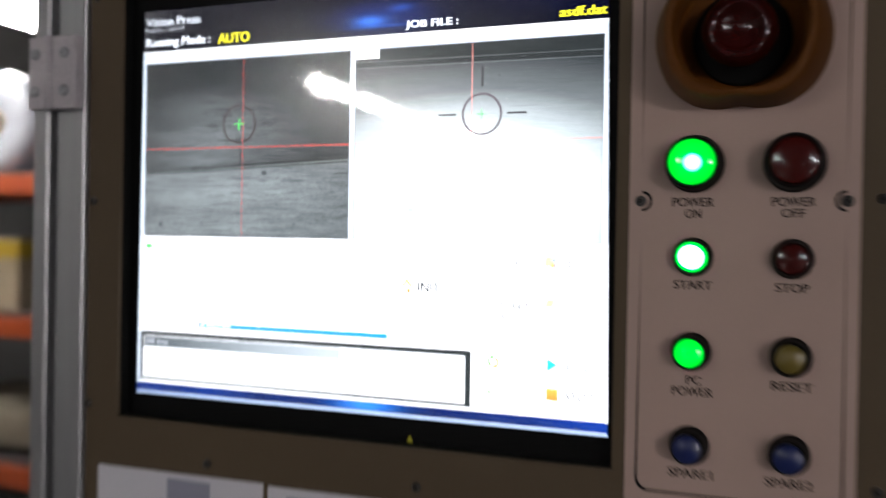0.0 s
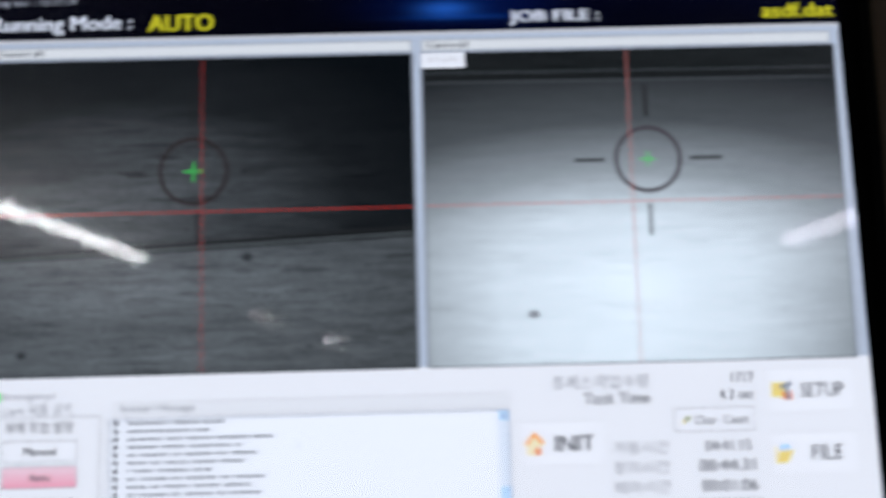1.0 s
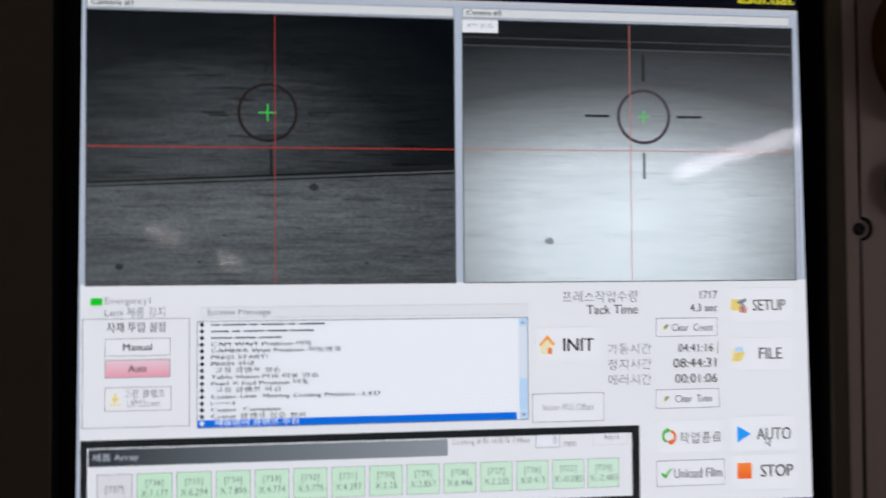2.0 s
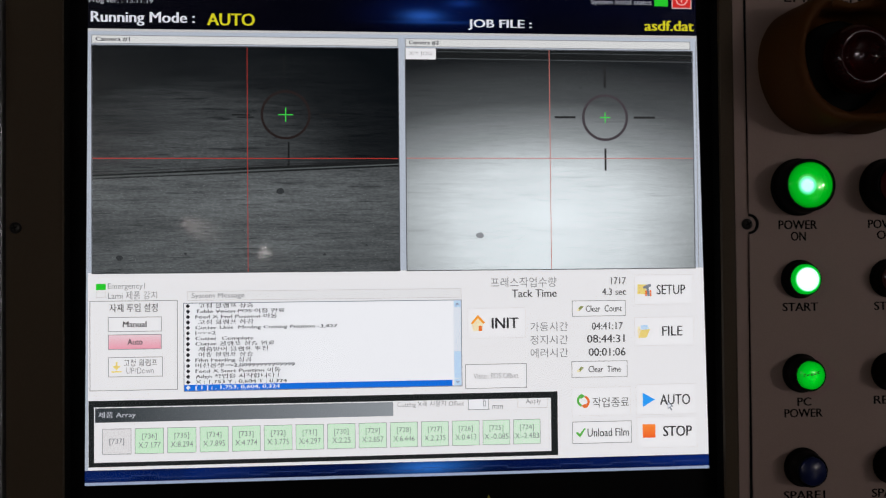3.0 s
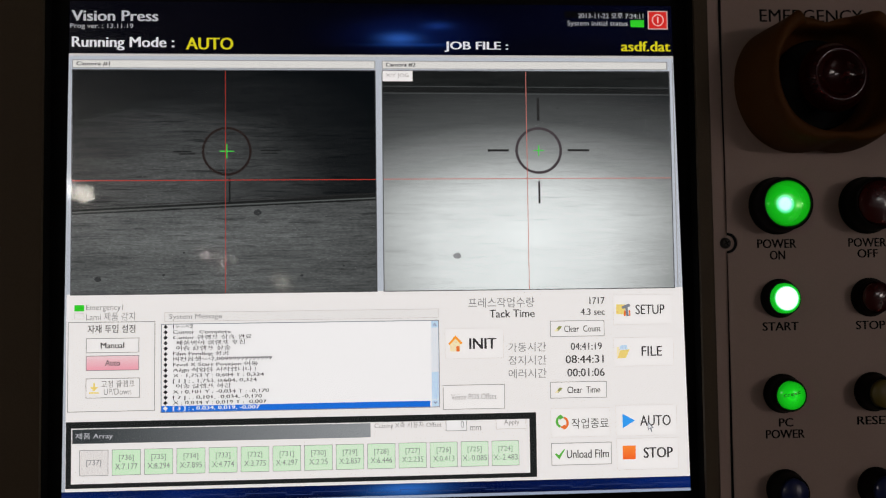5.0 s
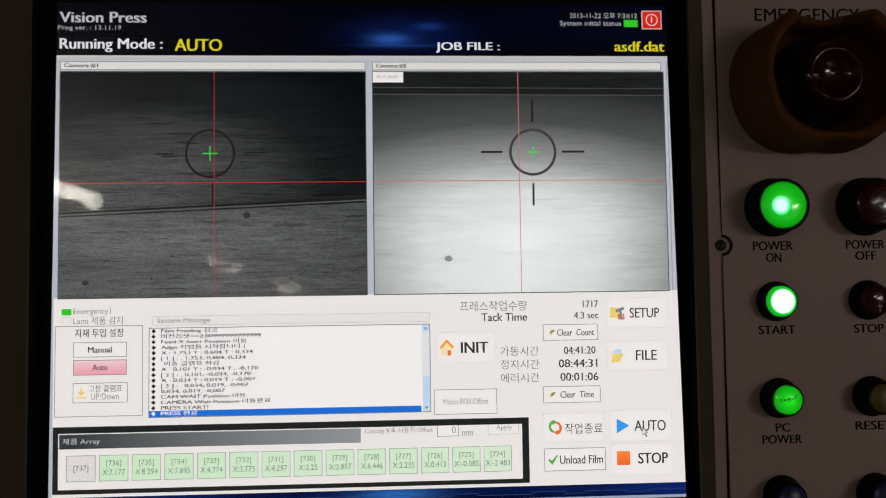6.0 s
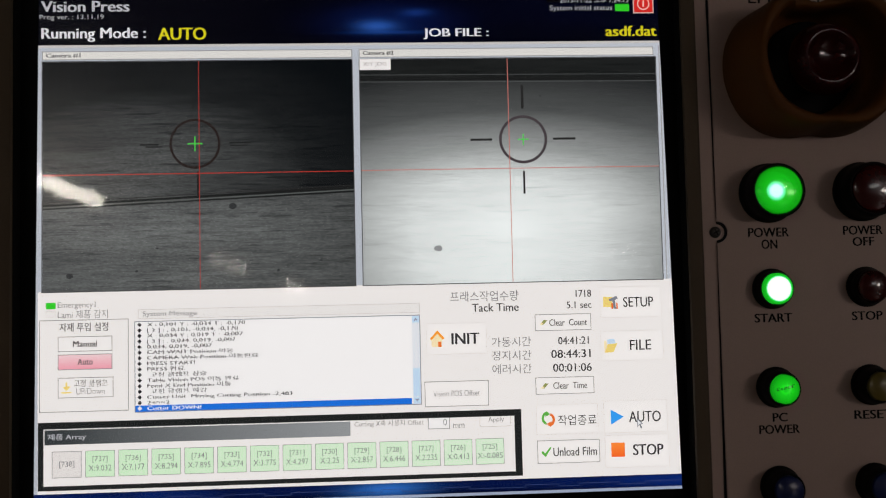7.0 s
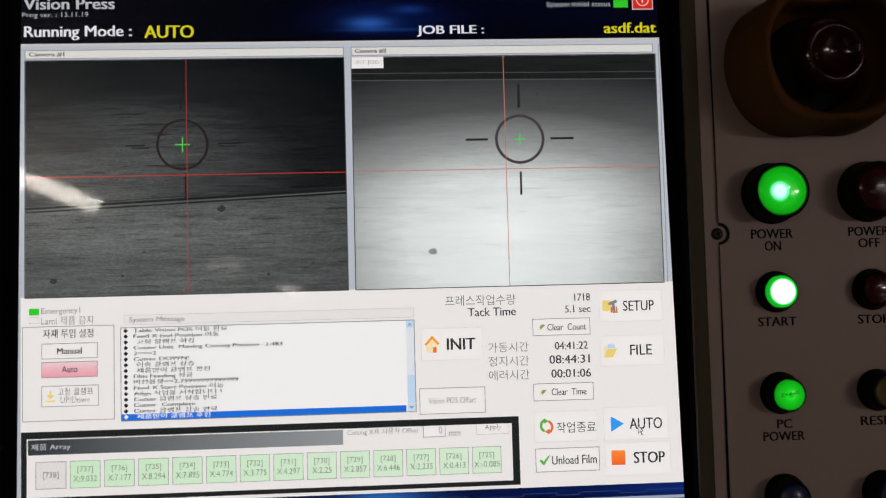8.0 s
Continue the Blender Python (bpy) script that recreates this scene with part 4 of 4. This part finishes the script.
shape("tool_icon", [[(303.6, 1361.2), (304.7, 1361.0), (304.9, 1364.2), (303.8, 1364.2)], [(306.5, 1361.0), (307.4, 1361.0), (307.2, 1364.4), (306.4, 1364.4)]], -0.23, RUST, b)
b = soft_button("file_button", 297.2, 1332.8, 331.8, 1349.2, "pale file button")
words("FILE", 313.2, 1344.0, 325.0, 1338.5, -0.2, INK, b, 0.03)
shape("folder_icon", [[(299.2, 1337.4), (304.2, 1337.6), (306.4, 1342.4), (301.0, 1342.0)]], -0.24, FOLDER, b)
shape("folder_icon", [[(299.1, 1337.6), (300.9, 1342.2), (300.2, 1344.0), (299.0, 1343.8)]], -0.2, CREAM, b)
shape("page_icon", [[(300.6, 1342.2), (305.6, 1342.4), (304.8, 1345.0), (301.0, 1344.6)]], -0.22, SKYBLUE, b)
b = soft_button("finish_button", 260.8, 1294.2, 294.6, 1310.4, "pale finish button")
words("작업종료", 272.6, 1304.5, 293.6, 1298.9, -0.2, INK, b)
bm = bmesh.new()
for k in range(9):
    a, c = math.radians(100 + 17 * k), math.radians(117 + 17 * k)
    poly(bm, [(267.2 + 2.1 * math.cos(a), 1303.0 + 2.3 * math.sin(a)), (267.2 + 3.5 * math.cos(a), 1303.0 + 3.7 * math.sin(a)), (267.2 + 3.5 * math.cos(c), 1303.0 + 3.7 * math.sin(c)), (267.2 + 2.1 * math.cos(c), 1303.0 + 2.3 * math.sin(c))], -0.2)
poly(bm, [(266.4, 1306.9), (268.6, 1305.2), (265.8, 1303.8)], -0.22)
part("cycle_icon", bm, LEAF, b)
bm = bmesh.new()
for k in range(9):
    a, c = math.radians(280 + 17 * k), math.radians(297 + 17 * k)
    poly(bm, [(267.6 + 2.1 * math.cos(a), 1302.2 + 2.3 * math.sin(a)), (267.6 + 3.5 * math.cos(a), 1302.2 + 3.7 * math.sin(a)), (267.6 + 3.5 * math.cos(c), 1302.2 + 3.7 * math.sin(c)), (267.6 + 2.1 * math.cos(c), 1302.2 + 2.3 * math.sin(c))], -0.2)
poly(bm, [(268.6, 1298.3), (266.2, 1300.0), (269.2, 1301.4)], -0.22)
part("cycle_icon", bm, RUST, b)
b = soft_button("auto_button", 297.6, 1294.0, 332.6, 1311.4, "pale auto start button")
words("AUTO", 311.4, 1305.5, 329.0, 1299.6, -0.2, INK, b, 0.03)
shape("play_icon", [[(301.5, 1306.7), (301.5, 1298.5), (308.6, 1302.7)]], -0.2, PLAYBLUE, b)
shape("mouse_pointer", [[(315.70, 1301.90), (315.70, 1296.90), (316.90, 1298.00), (317.70, 1296.10), (318.50, 1296.50), (317.70, 1298.30), (319.20, 1298.40)]], -0.4, STEEL, monitor, "mouse pointer")
shape("pointer_fill", [[(316.05, 1301.00), (316.05, 1297.80), (317.00, 1298.50), (318.20, 1298.80)]], -0.45, WHITEINK, monitor)
b = soft_button("stop_button", 297.8, 1275.4, 333.0, 1293.0, "pale stop button")
words("STOP", 313.0, 1287.7, 329.8, 1281.8, -0.2, INK, b, 0.055)
shape("stop_icon", [[(301.2, 1281.3), (308.6, 1281.2), (308.6, 1288.8), (301.2, 1288.9)]], -0.2, STOPRED, b)
b = soft_button("unload_button", 261.0, 1278.8, 295.0, 1291.2, "white unload film button", rim=LINE)
words("Unload Film", 269.6, 1287.2, 293.4, 1282.6, -0.2, INK, b, 0.03)
shape("tick_icon", [[(263.0, 1284.8), (263.9, 1285.7), (265.2, 1284.4), (268.2, 1287.9), (268.7, 1287.4), (265.4, 1282.2)]], -0.2, LEAF, b)

# product array
bm = bmesh.new()
perforated(bm, -2.2, 1272.9, 252.8, 1308.4, [(0.7, 1275.3, 249.0, 1304.9)], -0.15)
array = part("array_frame", bm, CHARCOAL, monitor, "charcoal frame round the product array")
patch("title_bar", 1.2, 1296.7, 161.0, 1304.4, -0.12, HEADBAR, array, "grey gradient title bar")
words("제품 Array", 2.8, 1302.4, 22.6, 1298.6, -0.2, DIMINK, array, 0.03)
words("Cutting X축 사용자 Offset", 163.2, 1304.6, 200.2, 1300.8, -0.1, GREYINK, array)
b = soft_button("offset_field", 202.4, 1299.0, 214.2, 1306.0, "white number field", PAPER, LINE)
words("0", 210.6, 1304.4, 212.6, 1300.8, -0.2, GREYINK, b)
words("mm", 216.0, 1301.6, 222.0, 1299.2, -0.1, GREYINK, array)
b = soft_button("apply_button", 230.2, 1299.4, 247.2, 1306.8, "white apply button", rim=SHADE)
words("Apply", 234.8, 1304.6, 243.4, 1301.2, -0.2, GREYINK, b)
patch("cell_paper", 2.4, 1276.4, 246, 1296.4, 2.2, FACE, monitor)

VALUES = [("738", ""), ("737", "9.032"), ("736", "7.177"), ("735", "8.294"), ("734", "7.895"), ("733", "4.774"), ("732", "3.775"), ("731", "4.297"), ("730", "2.25"), ("729", "2.857"),
          ("728", "6.446"), ("727", "2.235"), ("726", "0.413"), ("725", "-0.085"), ("724", "-2.483")]
cells = new("cell_reel")
cells.empty_display_size = 0.01
cells.parent = monitor
cells.matrix_parent_inverse = monitor.matrix_basis.inverted()
PITCH = 17.2
CELL_W, CELL_H = 15.4, 13.9
for row, first in ((0, 1), (1, 0)):
    for k in range(14):
        number, value = VALUES[first + k]
        x, z = 4.3 + k * PITCH, 1279.1 + row * 18.0
        bm = bmesh.new()
        quad(bm, x, z, x + CELL_W, z + CELL_H, 1.8)
        cell = part("array_cell", bm, GREYCELL if k == 0 else MINT, cells, "grey pending cell" if k == 0 else "")
        outline("cell_edge", x, z, x + CELL_W, z + CELL_H, 0.32, 1.75, LINE, cell)
        w = 7.8
        if k == 0:
            words("[%s]" % number, x + 3.8, z + 8.6, x + 3.8 + w, z + 5.0, 1.7, GREYINK, cell)
        else:
            words("[%s]" % number, x + 3.8, z + 11.0, x + 3.8 + w, z + 7.4, 1.7, GREYINK, cell)
            w = 1.75 * len("X:" + value) - 0.4
            words("X:" + value, x + 7.7 - w / 2, z + 6.3, x + 7.7 + w / 2, z + 3.2, 1.7, GREYINK, cell)


def reel_of(name, lines, x1, z, size, stretch, mat, aside, up, depth, bold=0.03):
    """A strip of alternative readings, side by side or one above the other, of which an opening shows one."""
    r = new(name)
    r.empty_display_size = 0.01
    r.parent = monitor
    r.matrix_parent_inverse = monitor.matrix_basis.inverted()
    for k, text in enumerate(lines):
        line_of(text, x1 + k * aside, z + k * up, size, stretch, depth, mat, r, bold, "right", "reading")
    return r


for h, depth in ((COUNT, 2.2), (SECS, 2.2), (CLOCK, 3.0)):
    patch("reading_paper", h[0] - 1, h[1] - 1, h[2] + 1, h[3] + 1, depth, FACE, monitor)
patch("reading_paper", DATE[0] - 1, DATE[1] - 1, DATE[2] + 1, DATE[3] + 1, 2.2, BLACKOUT, monitor)
count_reel = reel_of("count_reel", ["1716", "1717", "1718"], 293.2, 1368.0, 5.6, 0.85, INK, 30, 0, 1.6)
secs_reel = reel_of("seconds_reel", ["4.8 sec", "4.3 sec", "5.1 sec"], 293.2, 1361.9, 5.4, 0.92, INK, 30, 0, 1.6)
clock_reel = reel_of("clock_reel", ["04:41:%d" % s for s in range(15, 23)], 291.4, 1342.4, 5.8, 0.90, INK, 0, 9, 2.7)
date_reel = reel_of("date_reel", ["2013-11-22 오후 7:24:%02d" % s for s in range(7, 15)], 319.4, 1531.5, 3.9, 1.0, DIMINK, 0, 6, 1.6, 0.0)

# ---- switch plate ----
PX0, PX1, PZ0, PZ1 = 358.8, 464.5, 1239.0, 1566.0


def plate_outline(grow):
    """The plate's outline with rounded corners and a half-round notch at each side screw."""
    pts = []
    r = 7.0
    x0, x1, z0, z1 = PX0 - grow, PX1 + grow, PZ0 - grow, PZ1 + grow
    for cx, cz, a0 in ((x1 - r, z1 - r, 0), (x0 + r, z1 - r, 90)):
        pts += [(cx + r * math.cos(math.radians(a0 + k * 15)), cz + r * math.sin(math.radians(a0 + k * 15))) for k in range(7)]
    n = 5.8 - grow
    pts += [(PX0 + n * math.cos(math.radians(90 - k * 15)), 1400.9 + n * math.sin(math.radians(90 - k * 15))) for k in range(13)]
    for cx, cz, a0 in ((x0 + r, z0 + r, 180), (x1 - r, z0 + r, 270)):
        pts += [(cx + r * math.cos(math.radians(a0 + k * 15)), cz + r * math.sin(math.radians(a0 + k * 15))) for k in range(7)]
    pts += [(PX1 + n * math.cos(math.radians(270 - k * 15)), 1400.9 + n * math.sin(math.radians(270 - k * 15))) for k in range(13)]
    return pts


plate = thing("switch_plate", (0.41, -0.013, 1.239), "satin grey engraved plate carrying push buttons", "panel")
bm = bmesh.new()
box(bm, 0.3515, -0.01345, 1.18, 0.4715, -0.01305, 1.70, 0.0001)
part("mounting_flange", bm, ENGRAVED, plate, "grey mounting flange behind the plate")
bm = bmesh.new()
slab(bm, plate_outline(1.5), -13.9, -13.5)
part("plate_edge", bm, PLATE_EDGE, plate, "black edge line")
bm = bmesh.new()
slab(bm, plate_outline(0.0), -14.8, -13.95)
part("plate_face", bm, ENGRAVED, plate)
for x, a in ((358.0, 0.5), (464.9, 1.0)):
    screw(x, -13.5, 1400.9, 3.1, a)
screw(482, -13.0, 1402, 2.9, 0.2)
screw(482, -13.0, 1250, 2.9, 0.8)
COLS, ROWS_Z = (387.2, 438.7), (1421.3, 1370.0, 1317.8, 1265.8)
PY = -14.9
for text, cx, z1, w, h in (("EMERGENCY", 410.8, 1532.2, 60, 7.2), ("POWER", 386.7, 1402.8, 22.4, 5.0), ("ON", 386.9, 1396.4, 8.8, 5.0), ("POWER", 438.6, 1403.0, 22, 4.9), ("OFF", 438.6, 1396.8, 12, 4.8),
                           ("START", 387.4, 1356.9, 20.6, 4.7), ("STOP", 438.8, 1356.9, 17, 4.7), ("PC", 388.8, 1304.2, 8.2, 4.6), ("POWER", 388.2, 1298.0, 22, 4.7), ("RESET", 439.6, 1304.4, 21, 4.7),
                           ("SPARE1", 388.0, 1252.6, 24, 4.7), ("SPARE2", 439.0, 1252.6, 24, 4.7)):
    words(text, cx - w / 2, z1, cx + w / 2, z1 - h, PY, ENGRAVING, plate, 0.02 if text == "EMERGENCY" else 0.055, "engraved_label")


# ---- push buttons ----
def push_button(x, z, cap, form, label, lit=False, print_bars=False):
    t = thing("push_button", (x * MM, PY * MM, z * MM), label, "push button", "switches on the plate")
    y0, X, Z = -0.0148, x * MM, z * MM
    # collar: radius at the foot and at the front rim, and height; lens: radius, where its side ends, crown
    foot, rim_r, h, lens_r, edge, crown = {"big": (0.0152, 0.0143, 0.0152, 0.01235, -0.0004, 0.0020), "raised": (0.0100, 0.0092, 0.0078, 0.0082, 0.0012, 0.0018),
                                           "flush": (0.0100, 0.0089, 0.0118, 0.0075, 0.0004, 0.0010)}[form]
    bm = bmesh.new()
    lathe(bm, X, y0, Z, [(0.0, 0.0), (foot + 0.0008, 0.0), (foot + 0.0008, 0.0012), (foot, 0.0022), (foot * 0.6 + rim_r * 0.4, h * 0.5), (rim_r, h - 0.0012), (rim_r - 0.0005, h), (lens_r + 0.0006, h), (lens_r + 0.0003, h - 0.0048), (0.0, h - 0.0048)], 64)
    part("collar", bm, BLACK_PLASTIC, t, "black collar")
    me = bpy.data.meshes.new("cap")
    bm = bmesh.new()
    if form == "big":
        prof = [(lens_r, h - 0.003), (lens_r, h + edge)] + [(lens_r * math.cos(a), h + edge + (crown - edge) * math.sin(a)) for a in [math.radians(d) for d in (12, 26, 42, 58, 74)]] + [(0.0, h + crown)]
    elif form == "raised":
        prof = [(lens_r, h - 0.003), (lens_r, h + 0.0004), (lens_r * 0.96, h + 0.0008), (lens_r * 0.96, h + 0.0010), (lens_r * 0.93, h + edge), (lens_r * 0.88, h + crown - 0.0004), (lens_r * 0.80, h + crown), (0.0, h + crown)]
    else:
        prof = [(lens_r, h - 0.003), (lens_r, h + edge), (lens_r * 0.94, h + crown), (0.0, h + crown)]
    lathe(bm, 0, 0, 0, prof, 64)
    bm.to_mesh(me)
    bm.free()
    me.materials.append(cap)
    ob = new("cap", me)
    ob.parent = t
    ob.matrix_basis = Matrix.Translation((0, y0 - PY * MM, 0))
    tagged(ob, "lit green lens cap" if lit else "unlit plastic cap")
    if cap is LIT_BIG:
        me = bpy.data.meshes.new("bulb")
        bm = bmesh.new()
        lathe(bm, 0, 0, 0, [(0.0118, 0.0), (0.0116, 0.0004), (0.006, 0.0006), (0.0, 0.0007)], 48)
        bm.to_mesh(me)
        bm.free()
        me.materials.append(BULB)
        ob = new("bulb", me)
        ob.parent = t
        ob.matrix_basis = Matrix.Translation((0, y0 - PY * MM - h + 0.0047, 0))
        tagged(ob, "white-hot bulb behind the lens")
    if print_bars:
        bm = bmesh.new()
        for k, (w, tall, dz) in enumerate(((1.5, 1.5, -0.75), (1.4, 1.1, -0.35), (1.5, 1.0, 0.0), (1.6, 1.1, 0.35), (1.3, 1.5, 0.8))):
            a = x - 4.9 + k * 2.0
            y = (y0 - h - crown - 0.0001) / MM
            poly(bm, [(a, z + dz), (a + 0.35, z + dz + 0.1), (a + 0.35, z + dz + tall), (a, z + dz + tall - 0.1)], y)
            poly(bm, [(a + 0.35, z + dz + tall - 0.4), (a + w, z + dz + tall), (a + w, z + dz + tall + 0.35), (a + 0.35, z + dz + tall)], y)
            poly(bm, [(a + 0.35, z + dz), (a + w, z + dz + 0.3), (a + w, z + dz + 0.6), (a + 0.35, z + dz + 0.35)], y)
        part("cap_print", bm, LENS_INK, t, "small dark print")
    return t


push_button(COLS[0], ROWS_Z[0], LIT_BIG, "big", "large round green push button, lit", True)
push_button(COLS[1], ROWS_Z[0], RED_CAP, "big", "large round dark red push button, unlit")
push_button(COLS[0], ROWS_Z[1], LIT_SMALL, "raised", "small round green push button, brightly lit", True)
push_button(COLS[1], ROWS_Z[1], RED_CAP, "raised", "small round dark red push button, unlit")
push_button(COLS[0], ROWS_Z[2], LIT_FLAT, "flush", "small round green push button, evenly lit", True, True)
push_button(COLS[1], ROWS_Z[2], AMBER_CAP, "flush", "small round dull yellow push button, unlit")
push_button(COLS[0], ROWS_Z[3], BLUE_CAP, "flush", "small round dark blue push button, unlit")
push_button(COLS[1], ROWS_Z[3], BLUE_CAP, "flush", "small round dark blue push button, unlit")


def emergency_stop(x, z):
    t = thing("emergency_stop", (x * MM, PY * MM, z * MM), "red mushroom emergency stop inside a yellow guard", "emergency stop")
    X, Z, y0 = x * MM, z * MM, -0.0148
    # guard: an eight-sided shroud that narrows to the front, with a notch between two horns at the top
    seg = 120
    bm = bmesh.new()
    foot = ((0, -35.5), (25, -35), (36, -27), (43.5, -13), (44, 14), (37, 26), (25, 32.5), (0, 31.5))
    lip = ((0, -33.5), (21, -32.5), (31, -24), (36, -8), (36, 8), (32, 22), (23.5, 34), (0, 31))
    bore = ((0, -30.5), (18, -27), (26, -21), (32, -8), (33, 8), (29, 18), (20, 27.5), (0, 28.5))

    def radii(corners):
        """Radius all round of a mirrored outline given by its corners, with softened corners."""
        polar = sorted((math.atan2(q, s * p) % (2 * math.pi), math.hypot(p, q)) for p, q in corners for s in ((1, -1) if p else (1,)))
        polar = [(polar[-1][0] - 2 * math.pi, polar[-1][1])] + polar + [(polar[0][0] + 2 * math.pi, polar[0][1])]
        raw = [float(np.interp(2 * math.pi * j / seg, [p for p, _ in polar], [q for _, q in polar])) for j in range(seg)]
        return [sum(raw[(j + d) % seg] * w for d, w in zip(range(-2, 3), (1, 2, 3, 2, 1))) / 9 for j in range(seg)]

    def height(j):
        off = abs(360 * j / seg - 90)
        k = min(max((off - 20) / 14, 0), 1)
        return 0.017 + 0.0145 * k * k * (3 - 2 * k)

    base_r, lip_r, bore_r = radii(foot), radii(lip), radii(bore)
    rows = []
    for wb, wl, wi, k in ((1, 0, 0, 0.0), (0.93, 0.07, 0, 0.22), (0.62, 0.38, 0, 0.55), (0.25, 0.75, 0, 0.86), (0.06, 0.94, 0, 0.97), (0, 0.85, 0.15, 1.0), (0, 0.3, 0.7, 1.0), (0, 0, 1.0, 0.96), (0, 0, 0.97, 0.5), (0, 0, 0.94, 0.06), (0, 0, 0.28, 0.05)):
        rows.append([])
        for j in range(seg):
            a = 2 * math.pi * j / seg
            r = (base_r[j] * wb + lip_r[j] * wl + bore_r[j] * wi) * MM
            rows[-1].append(bm.verts.new((X + r * math.cos(a), y0 - height(j) * k, Z + r * math.sin(a))))
    for a, b in zip(rows, rows[1:]):
        for j in range(seg):
            bm.faces.new((a[j], a[(j + 1) % seg], b[(j + 1) % seg], b[j]))
    bmesh.ops.recalc_face_normals(bm, faces=bm.faces)
    for f in bm.faces:
        f.smooth = True
    part("guard", bm, GUARD, t, "yellow plastic guard ring")
    # stem, with a wide black foot disc added to darken the guard's bore
    bm = bmesh.new()
    lathe(bm, X, y0, Z, [(0.0255, 0.0), (0.0255, 0.0035), (0.0240, 0.0045), (0.0125, 0.0045), (0.0115, 0.006), (0.0115, 0.016), (0.0, 0.016)], 48)
    part("stem_and_dark_disc", bm, BLACK_PLASTIC, t)
    bm = bmesh.new()
    lathe(bm, X, y0, Z, [(0.0115, 0.0155), (0.0180, 0.0180), (0.0190, 0.0205), (0.0187, 0.0240), (0.0174, 0.0268), (0.0156, 0.0291), (0.0144, 0.0299), (0.0132, 0.0301), (0.0121, 0.0296), (0.0108, 0.0282), (0.0092, 0.0268), (0.006, 0.0254), (0.003, 0.0248), (0.0, 0.0246)], 72)
    part("mushroom_head", bm, RED_MUSHROOM, t, "dark red mushroom head")


emergency_stop(411.0, 1488.3)


# ---- what moves ----
def hold_steps(changes, pose_of, end=8.0):
    """Rows for a thing that jumps from one rest to the next at the given times."""
    rows = [(0.0, pose_of(changes[0][1]))]
    for (_, before), (at, after) in zip(changes, changes[1:]):
        rows += [(at, pose_of(before)), (at + 0.034, pose_of(after))]
    rows.append((end, pose_of(changes[-1][1])))
    return rows


def motions():
    home = reel.matrix_basis.copy()
    feet = [(0.0, -4), (1.15, -3), (1.35, -2), (1.55, -1), (1.75, 2), (1.85, 4), (1.95, 5), (2.35, 6), (2.5, 8), (2.7, 10), (2.95, 12), (3.15, 13), (4.07, 14), (4.17, 15), (4.85, 17), (5.0, 18), (5.2, 20), (5.45, 21), (5.7, 22),
            (6.12, 23), (6.32, 24), (6.45, 25), (6.84, 26), (6.9, 28), (6.96, 29), (7.34, 30), (7.45, 31), (7.64, 33), (7.69, 35), (7.74, 37), (7.79, 39)]
    walk(reel, hold_steps(feet, lambda k: Matrix.Translation((0, 0, k * ROW * MM)) @ home))
    walk(cells, hold_steps([(0.0, 0), (6.22, 1)], lambda k: Matrix.Translation((0, 0, -18.0 * MM * k))))
    walk(count_reel, hold_steps([(0.0, 0), (0.95, 1), (6.22, 2)], lambda k: Matrix.Translation((-30.0 * MM * k, 0, 0))))
    walk(secs_reel, hold_steps([(0.0, 0), (0.95, 1), (6.22, 2)], lambda k: Matrix.Translation((-30.0 * MM * k, 0, 0))))
    seconds = [(0.0, 0), (1.2, 1), (2.2, 2), (3.2, 3), (4.25, 4), (5.25, 5), (6.25, 6), (7.3, 7)]
    walk(clock_reel, hold_steps(seconds, lambda k: Matrix.Translation((0, 0, -9.0 * MM * k))))
    walk(date_reel, hold_steps(seconds, lambda k: Matrix.Translation((0, 0, -6.0 * MM * k))))

    def slide(x, z):
        return Matrix.Translation((x * MM, 0, z * MM))
    walk(mark_a, [(0.0, slide(-4, 0)), (2.5, slide(-4, 0)), (2.8, slide(20, 8)), (4.03, slide(20, 8)), (4.17, slide(0, 0)), (5.0, slide(0, 0)), (5.15, slide(-3, 0)), (8.0, slide(-3, 0))])
    walk(mark_b, [(0.0, slide(0, 0.6)), (2.5, slide(0, 0.6)), (2.8, slide(25, 7.2)), (4.03, slide(25, 7.2)), (4.17, slide(0, 0)), (5.0, slide(0, 0)), (5.15, slide(1, 0)), (8.0, slide(1, 0))])


motions()
